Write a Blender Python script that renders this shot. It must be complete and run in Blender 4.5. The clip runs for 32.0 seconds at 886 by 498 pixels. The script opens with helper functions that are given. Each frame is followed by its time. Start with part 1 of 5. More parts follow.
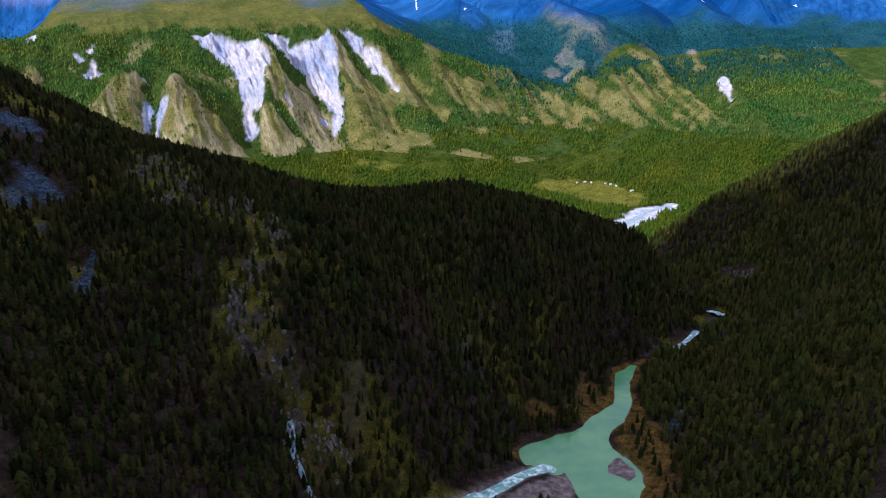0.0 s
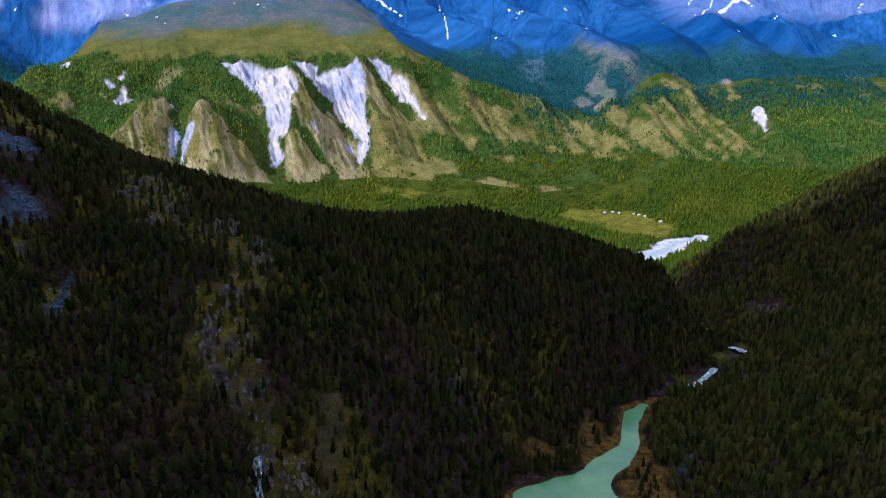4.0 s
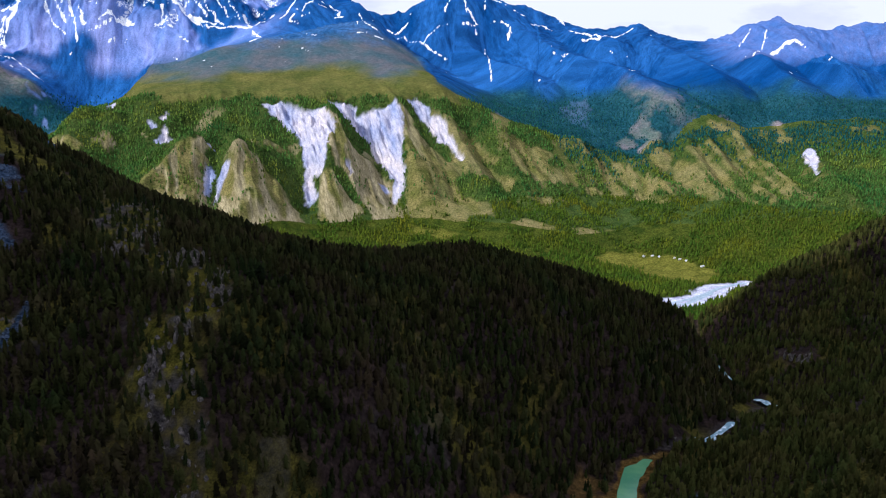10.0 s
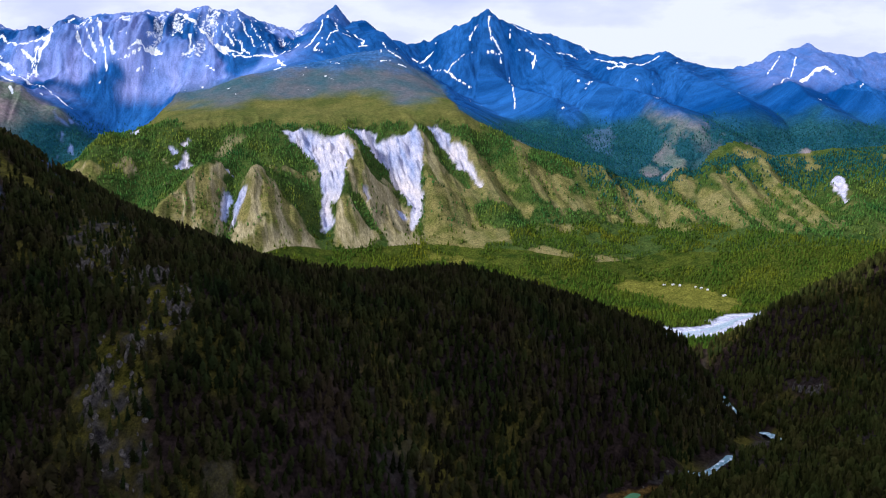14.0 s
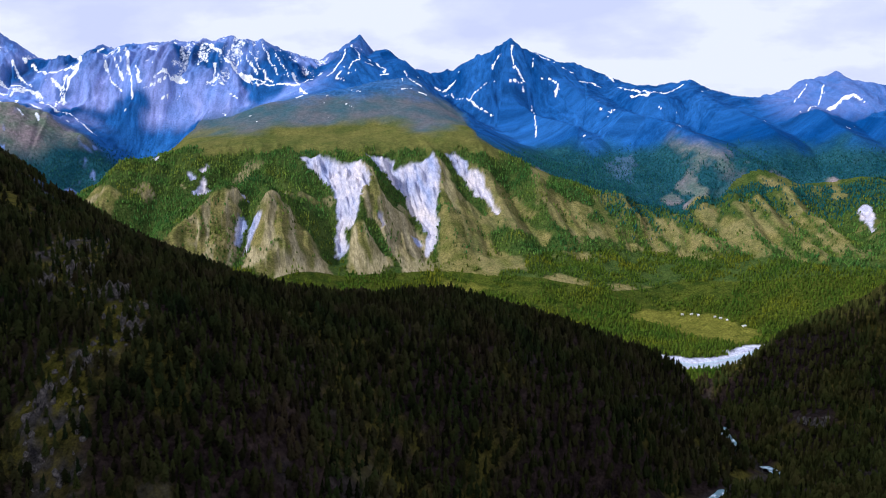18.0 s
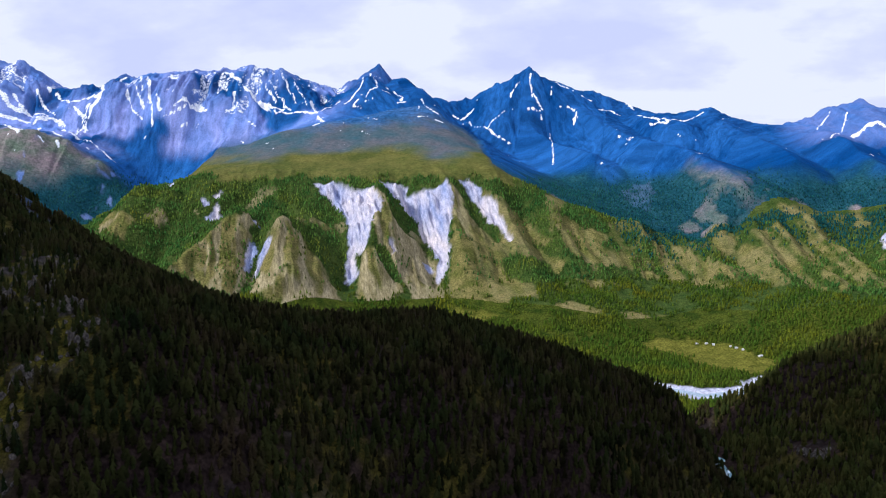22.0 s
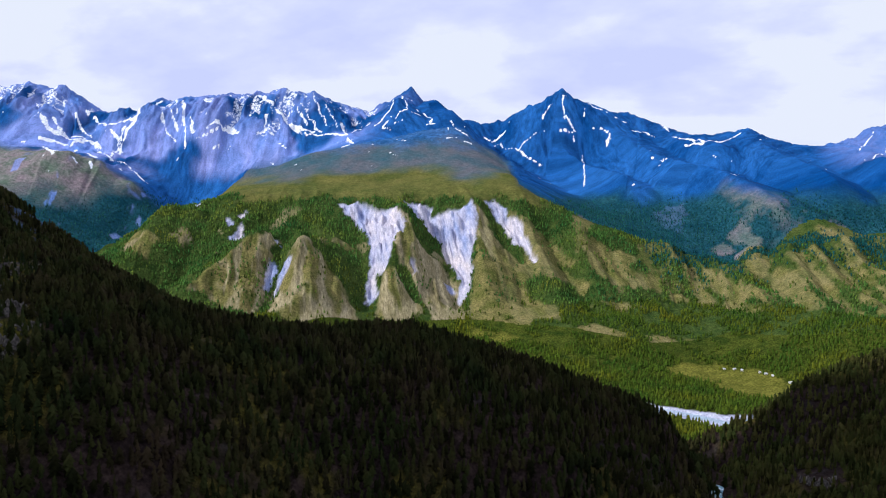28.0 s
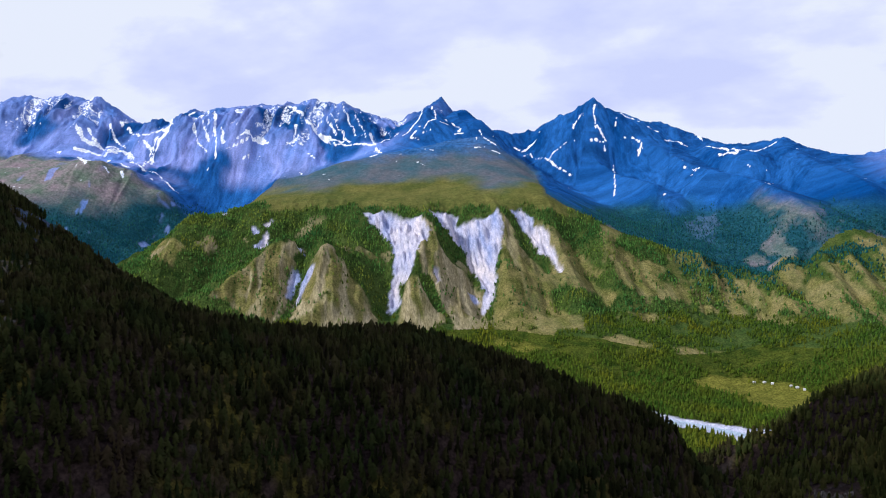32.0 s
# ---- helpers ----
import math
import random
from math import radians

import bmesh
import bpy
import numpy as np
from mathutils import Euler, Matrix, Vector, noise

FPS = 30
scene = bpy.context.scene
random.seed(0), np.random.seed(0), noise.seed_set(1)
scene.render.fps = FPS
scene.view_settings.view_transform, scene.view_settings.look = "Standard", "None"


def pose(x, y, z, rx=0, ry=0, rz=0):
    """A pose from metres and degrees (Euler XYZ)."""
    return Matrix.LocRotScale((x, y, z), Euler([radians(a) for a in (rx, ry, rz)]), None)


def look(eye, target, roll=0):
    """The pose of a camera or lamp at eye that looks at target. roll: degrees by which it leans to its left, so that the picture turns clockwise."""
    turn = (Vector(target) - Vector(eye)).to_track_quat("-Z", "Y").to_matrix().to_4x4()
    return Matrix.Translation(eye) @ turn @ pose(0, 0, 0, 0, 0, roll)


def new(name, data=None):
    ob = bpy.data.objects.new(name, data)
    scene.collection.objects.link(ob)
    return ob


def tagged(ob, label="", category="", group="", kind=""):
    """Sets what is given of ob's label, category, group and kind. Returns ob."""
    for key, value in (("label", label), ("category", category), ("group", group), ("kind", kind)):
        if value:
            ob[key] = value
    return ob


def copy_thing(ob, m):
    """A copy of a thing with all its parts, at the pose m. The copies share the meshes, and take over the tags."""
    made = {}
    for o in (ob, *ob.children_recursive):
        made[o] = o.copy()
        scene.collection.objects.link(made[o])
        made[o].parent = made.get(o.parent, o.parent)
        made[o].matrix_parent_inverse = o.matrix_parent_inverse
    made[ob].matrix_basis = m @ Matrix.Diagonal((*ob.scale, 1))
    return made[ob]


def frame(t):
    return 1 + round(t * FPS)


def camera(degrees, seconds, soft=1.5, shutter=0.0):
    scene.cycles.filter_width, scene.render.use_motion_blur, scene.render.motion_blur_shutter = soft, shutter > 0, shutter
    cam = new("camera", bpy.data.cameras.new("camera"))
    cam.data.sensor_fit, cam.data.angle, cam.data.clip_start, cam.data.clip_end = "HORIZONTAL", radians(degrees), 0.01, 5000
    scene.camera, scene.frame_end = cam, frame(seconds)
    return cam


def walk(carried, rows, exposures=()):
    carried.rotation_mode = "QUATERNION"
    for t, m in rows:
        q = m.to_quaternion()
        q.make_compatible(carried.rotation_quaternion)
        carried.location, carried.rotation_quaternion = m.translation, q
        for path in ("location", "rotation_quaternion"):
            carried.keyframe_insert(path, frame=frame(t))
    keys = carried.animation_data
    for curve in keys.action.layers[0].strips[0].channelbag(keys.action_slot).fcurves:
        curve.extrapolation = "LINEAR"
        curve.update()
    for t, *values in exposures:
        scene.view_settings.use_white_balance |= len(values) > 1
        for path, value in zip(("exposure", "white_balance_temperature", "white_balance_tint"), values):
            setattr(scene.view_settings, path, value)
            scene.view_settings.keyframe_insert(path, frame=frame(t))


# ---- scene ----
cam = camera(58.0, 32.0, soft=1.1)
# seconds, x, y, z, heading to the left, pitch, roll
ROWS = [
    (0.0, 0.0, 0.0, 560.0, 0.00, -17.59, -0.03),
    (1.0, 9.6, 9.3, 556.5, 0.69, -17.05, -0.07),
    (2.0, 19.4, 18.7, 552.9, 1.38, -16.51, -0.09),
    (3.0, 29.1, 28.4, 549.3, 2.08, -15.98, -0.12),
    (3.5, 34.0, 33.2, 547.5, 2.42, -15.71, -0.11),
    (5.5, 53.5, 52.7, 540.2, 3.80, -14.62, -0.08),
    (6.0, 58.7, 57.4, 538.4, 4.16, -14.35, -0.06),
    (7.0, 69.5, 66.4, 534.8, 4.85, -13.84, -0.03),
    (8.0, 80.9, 74.9, 531.2, 5.52, -13.30, 0.01),
    (9.0, 92.8, 83.1, 527.6, 6.20, -12.74, 0.04),
    (10.0, 104.6, 91.1, 523.9, 6.88, -12.21, 0.06),
    (11.0, 116.5, 99.1, 520.1, 7.50, -11.66, 0.10),
    (12.0, 128.6, 107.1, 516.3, 8.13, -11.12, 0.12),
    (13.0, 140.7, 115.0, 512.8, 8.73, -10.60, 0.12),
    (14.0, 152.7, 122.9, 509.3, 9.34, -10.06, 0.13),
    (14.5, 158.7, 126.9, 507.5, 9.64, -9.80, 0.12),
    (16.5, 182.5, 143.0, 500.2, 10.83, -8.68, 0.07),
    (17.0, 188.3, 147.0, 498.3, 11.11, -8.43, 0.06),
    (18.0, 199.8, 155.2, 494.5, 11.65, -7.87, 0.04),
    (19.0, 211.1, 163.5, 490.9, 12.16, -7.32, 0.04),
    (20.0, 222.4, 171.8, 487.3, 12.66, -6.79, 0.03),
    (21.0, 233.7, 180.1, 483.6, 13.16, -6.23, 0.03),
    (22.0, 244.7, 188.3, 479.9, 13.65, -5.69, 0.0),
    (23.0, 255.5, 196.7, 476.4, 14.15, -5.22, 0.01),
    (24.0, 266.0, 205.2, 473.0, 14.66, -4.87, 0.03),
    (25.0, 276.3, 213.7, 469.9, 15.17, -4.59, 0.02),
    (25.5, 281.4, 218.0, 468.3, 15.41, -4.46, 0.01),
    (27.5, 300.7, 235.2, 461.9, 16.58, -3.94, -0.06),
    (28.0, 305.2, 239.5, 460.3, 16.90, -3.83, -0.06),
    (29.0, 314.1, 248.2, 457.1, 17.53, -3.60, -0.08),
    (30.0, 322.6, 256.8, 453.7, 18.18, -3.37, -0.09),
    (31.0, 330.6, 265.4, 450.2, 18.89, -3.13, -0.09),
    (32.0, 338.4, 274.2, 446.9, 19.60, -2.91, -0.11),
]
walk(cam, [(t, pose(x, y, z, 90 + pitch, roll, yaw)) for t, x, y, z, yaw, pitch, roll in ROWS],
     [(0.0, 0.08, 5950, 10), (9.0, 0.06, 5950, 10), (20.0, -0.05, 5950, 10), (32.0, -0.11, 5950, 10)])

# ---------------------------------------------------------------- sky and sun
SUN_AZ, SUN_EL = radians(231), radians(34)          # compass bearing of the sun, clockwise from +y
SUN_DIR = Vector((math.sin(SUN_AZ) * math.cos(SUN_EL), math.cos(SUN_AZ) * math.cos(SUN_EL), math.sin(SUN_EL)))


def wire(tree, a, out, b, inp):
    tree.links.new(a.outputs[out], b.inputs[inp])


def make_sky():
    world = bpy.data.worlds.new("cloudy_sky")
    world.use_nodes = True
    scene.world = world
    t = world.node_tree
    t.nodes.clear()
    n = t.nodes.new
    out, bg = n("ShaderNodeOutputWorld"), n("ShaderNodeBackground")
    sky = n("ShaderNodeTexSky")
    sky.sky_type, sky.sun_disc = "NISHITA", False
    sky.sun_elevation, sky.sun_rotation = SUN_EL, SUN_AZ
    dim = n("ShaderNodeMix")
    dim.data_type, dim.blend_type = "RGBA", "MULTIPLY"
    dim.inputs[0].default_value = 1.0
    dim.inputs[7].default_value = (0.09, 0.09, 0.09, 1)
    wire(t, sky, 0, dim, 6)
    co, sep = n("ShaderNodeTexCoord"), n("ShaderNodeSeparateXYZ")
    wire(t, co, "Generated", sep, 0)
    up = n("ShaderNodeMath")
    up.operation, up.inputs[1].default_value = "ADD", 0.42
    wire(t, sep, 2, up, 0)
    flat = n("ShaderNodeVectorMath")
    flat.operation = "DIVIDE"
    wire(t, co, "Generated", flat, 0)
    wire(t, up, 0, flat, 1)
    stretch = n("ShaderNodeMapping")
    stretch.inputs["Scale"].default_value = (0.8, 1.0, 1.0)
    stretch.inputs["Location"].default_value = (3.1, 1.7, 0.4)
    wire(t, flat, 0, stretch, 0)
    big, fine = n("ShaderNodeTexNoise"), n("ShaderNodeTexNoise")
    for tex, scale, detail in ((big, 3.4, 8), (fine, 3.0, 5)):
        tex.inputs["Scale"].default_value, tex.inputs["Detail"].default_value = scale, detail
        tex.inputs["Roughness"].default_value = 0.52
        wire(t, stretch, 0, tex, 0)
    ramp = n("ShaderNodeValToRGB")
    ramp.color_ramp.elements[0].position, ramp.color_ramp.elements[0].color = 0.36, (0.68, 0.71, 0.98, 1)
    ramp.color_ramp.elements[1].position, ramp.color_ramp.elements[1].color = 0.54, (0.90, 0.91, 0.97, 1)
    mid = ramp.color_ramp.elements.new(0.47)
    mid.color = (0.78, 0.80, 0.99, 1)
    wire(t, big, 0, ramp, 0)
    cover = n("ShaderNodeMapRange")
    cover.inputs[1].default_value, cover.inputs[2].default_value = 0.12, 0.30
    wire(t, fine, 0, cover, 0)
    mix = n("ShaderNodeMix")
    mix.data_type = "RGBA"
    wire(t, cover, 0, mix, 0)
    wire(t, dim, 2, mix, 6)
    wire(t, ramp, 0, mix, 7)
    wire(t, mix, 2, bg, 0)
    bg.inputs[1].default_value = 1.0
    wire(t, bg, 0, out, 0)


make_sky()
sun = new("sun", bpy.data.lights.new("sun", "SUN"))
sun.data.energy, sun.data.angle, sun.data.color = 4.0, radians(0.45), (1.0, 0.965, 0.90)
sun.matrix_world = look((0, 0, 3000), Vector((0, 0, 3000)) - SUN_DIR)


# ---------------------------------------------------------------- materials
def node_mat(name, rough=0.9, spec=0.2):
    m = bpy.data.materials.new(name)
    m.use_nodes = True
    b = m.node_tree.nodes["Principled BSDF"]
    b.inputs["Roughness"].default_value = rough
    b.inputs["Specular IOR Level"].default_value = spec
    return m, m.node_tree, b


def noise_node(t, size, detail=6, rough=0.6, stretch=(1, 1, 1), ground="plan"):
    """Fractal noise in metres. ground: in plan, or drawn out down the mountain's flank or down from the crest of a range."""
    mp, tex = t.nodes.new("ShaderNodeMapping"), t.nodes.new("ShaderNodeTexNoise")
    if ground == "crest":
        co = t.nodes.new("ShaderNodeCombineXYZ")
        for k, name in enumerate(("along", "fall")):
            at = t.nodes.new("ShaderNodeAttribute")
            at.attribute_name = name
            wire(t, at, "Fac", co, k)
        wire(t, co, 0, mp, 0)
        stretch = (1, 0.36, 1)
    else:
        co = t.nodes.new("ShaderNodeTexCoord")
        if ground == "flank":
            turn = t.nodes.new("ShaderNodeMapping")
            turn.inputs["Rotation"].default_value[2] = radians(-27)
            wire(t, co, "Object", turn, 0)
            wire(t, turn, 0, mp, 0)
            stretch = (1, 0.13, 0.3)
        else:
            wire(t, co, "Object", mp, 0)
    mp.inputs["Scale"].default_value = [s / size for s in stretch]
    tex.inputs["Scale"].default_value, tex.inputs["Detail"].default_value, tex.inputs["Roughness"].default_value = 1.0, detail, rough
    wire(t, mp, 0, tex, 0)
    return tex


def ramp_node(t, src, stops):
    r = t.nodes.new("ShaderNodeValToRGB")
    e = r.color_ramp.elements
    while len(e) < len(stops):
        e.new(0.5)
    for k, (pos, col) in enumerate(stops):
        e[k].position, e[k].color = pos, (*col, 1)
    wire(t, src, 0, r, 0)
    return r


def two_tone(t, size, a, b, lo=0.35, hi=0.65, ground="plan"):
    return ramp_node(t, noise_node(t, size, ground=ground), [(lo, a), (hi, b)])


def blend(t, fac, a, b, mode="MIX"):
    m = t.nodes.new("ShaderNodeMix")
    m.data_type, m.blend_type = "RGBA", mode
    if isinstance(fac, float):
        m.inputs[0].default_value = fac
    else:
        t.links.new(fac, m.inputs[0])
    t.links.new(a, m.inputs[6])
    t.links.new(b, m.inputs[7])
    return m.outputs[2]


def mask_of(t, name):
    a = t.nodes.new("ShaderNodeAttribute")
    a.attribute_name = name
    return a.outputs["Fac"]


def relief(t, b, size, height, strength=0.8):
    bump = t.nodes.new("ShaderNodeBump")
    bump.inputs["Strength"].default_value, bump.inputs["Distance"].default_value = strength, height
    wire(t, noise_node(t, size, 8, 0.65), 0, bump, "Height")
    wire(t, bump, 0, b, "Normal")


def land_mat(name, layers, bump=(6, 2.0), grain=(0.40, 1.5)):
    """Layers from the ground up: mask name or None, two tones, the size of their patches, how they are drawn out."""
    m, t, b = node_mat(name, 1.0, 0.02)
    col = None
    for mask, a, c, size, ground, *own in layers:
        lo, hi = own or grain
        big = two_tone(t, size, a, c, ground=ground)
        fine = two_tone(t, size / 8, (lo,) * 3, (hi,) * 3, 0.28, 0.72, ground)
        layer = blend(t, 1.0, big.outputs[0], fine.outputs[0], "MULTIPLY")
        if mask is None:
            col = layer
        elif mask == "snow":
            col = blend(t, snow_cover(t), col, layer)
        else:
            col = blend(t, mask_of(t, mask), col, layer)
    specks = two_tone(t, 4.5, (0.74, 0.74, 0.74), (1.24, 1.24, 1.24), 0.30, 0.70)
    t.links.new(blend(t, 1.0, col, specks.outputs[0], "MULTIPLY"), b.inputs["Base Color"])
    relief(t, b, *bump)
    return m


def calc(t, op, a, b, clamp=False):
    n = t.nodes.new("ShaderNodeMath")
    n.operation, n.use_clamp = op, clamp
    for k, v in enumerate((a, b)):
        if isinstance(v, float):
            n.inputs[k].default_value = v
        else:
            t.links.new(v, n.inputs[k])
    return n.outputs[0]


def snow_cover(t):
    """Snow lies in streaks down the chutes and in loose patches, more of it where the ground favours it."""
    edge = calc(t, "MULTIPLY", calc(t, "SUBTRACT", noise_node(t, 11, 4, 0.65).outputs[0], 0.5), 1.05)
    streak = calc(t, "MULTIPLY", calc(t, "SUBTRACT", noise_node(t, 17, 4, 0.6, ground="crest").outputs[0], 0.5), 1.1)
    val = calc(t, "ADD", mask_of(t, "snow"), calc(t, "ADD", edge, streak))
    return calc(t, "MULTIPLY", calc(t, "SUBTRACT", val, 0.52), 7.0, True)


# Soil tone is darkened for the shade on the hill and between trees.
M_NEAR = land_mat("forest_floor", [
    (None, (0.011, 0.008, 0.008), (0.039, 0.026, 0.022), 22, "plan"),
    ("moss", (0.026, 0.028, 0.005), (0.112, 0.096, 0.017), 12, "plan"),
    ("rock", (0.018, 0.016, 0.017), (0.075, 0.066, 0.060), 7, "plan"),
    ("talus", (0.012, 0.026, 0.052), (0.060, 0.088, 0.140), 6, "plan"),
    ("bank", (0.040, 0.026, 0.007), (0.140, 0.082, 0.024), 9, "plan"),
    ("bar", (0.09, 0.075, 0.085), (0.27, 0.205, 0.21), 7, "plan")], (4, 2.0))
M_VALLEY = land_mat("valley_grass", [
    (None, (0.024, 0.042, 0.006), (0.066, 0.080, 0.011), 40, "plan"),
    ("meadow", (0.085, 0.090, 0.014), (0.17, 0.16, 0.028), 40, "plan"),
    ("gravel", (0.38, 0.38, 0.52), (0.68, 0.68, 0.80), 26, "plan")], (5, 1.0))
# Heath and upper rock hold the blue of distance haze, the greens a little.
M_SCREE = land_mat("mountain_grass_and_scree", [
    (None, (0.028, 0.056, 0.012), (0.062, 0.088, 0.020), 40, "plan"),
    ("alpine", (0.078, 0.092, 0.022), (0.140, 0.130, 0.036), 90, "plan", 0.72, 1.22),
    ("hazed_heath", (0.044, 0.098, 0.122), (0.112, 0.116, 0.132), 110, "plan", 0.75, 1.2),
    ("hazed_rock", (0.020, 0.085, 0.22), (0.055, 0.14, 0.32), 120, "plan"),
    ("grass", (0.092, 0.102, 0.024), (0.200, 0.168, 0.062), 46, "plan"),
    ("bare", (0.20, 0.165, 0.085), (0.42, 0.35, 0.22), 30, "flank"),
    # Blue and pink scree streaks stand in for shaded and lit rills.
    ("scree", (0.27, 0.32, 0.53), (0.64, 0.57, 0.60), 44, "flank", 0.70, 1.22),
    ("snow", (0.86, 0.90, 0.98), (0.95, 0.96, 1.0), 60, "plan")], (4, 2.6), (0.50, 1.40))
# Blue and lavender of the distance haze are put into these rock tones.
M_FAR = land_mat("haze_tinted_rock", [
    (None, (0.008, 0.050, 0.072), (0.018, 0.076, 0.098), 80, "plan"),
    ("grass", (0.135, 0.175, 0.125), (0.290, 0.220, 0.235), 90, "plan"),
    ("hazed_heath", (0.044, 0.098, 0.122), (0.112, 0.116, 0.132), 110, "plan", 0.75, 1.2),
    ("hazed_rock", (0.004, 0.050, 0.19), (0.022, 0.112, 0.345), 150, "crest"),
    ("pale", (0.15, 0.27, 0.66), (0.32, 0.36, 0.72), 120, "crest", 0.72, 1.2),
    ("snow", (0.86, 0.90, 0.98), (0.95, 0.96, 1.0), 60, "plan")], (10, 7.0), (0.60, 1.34))

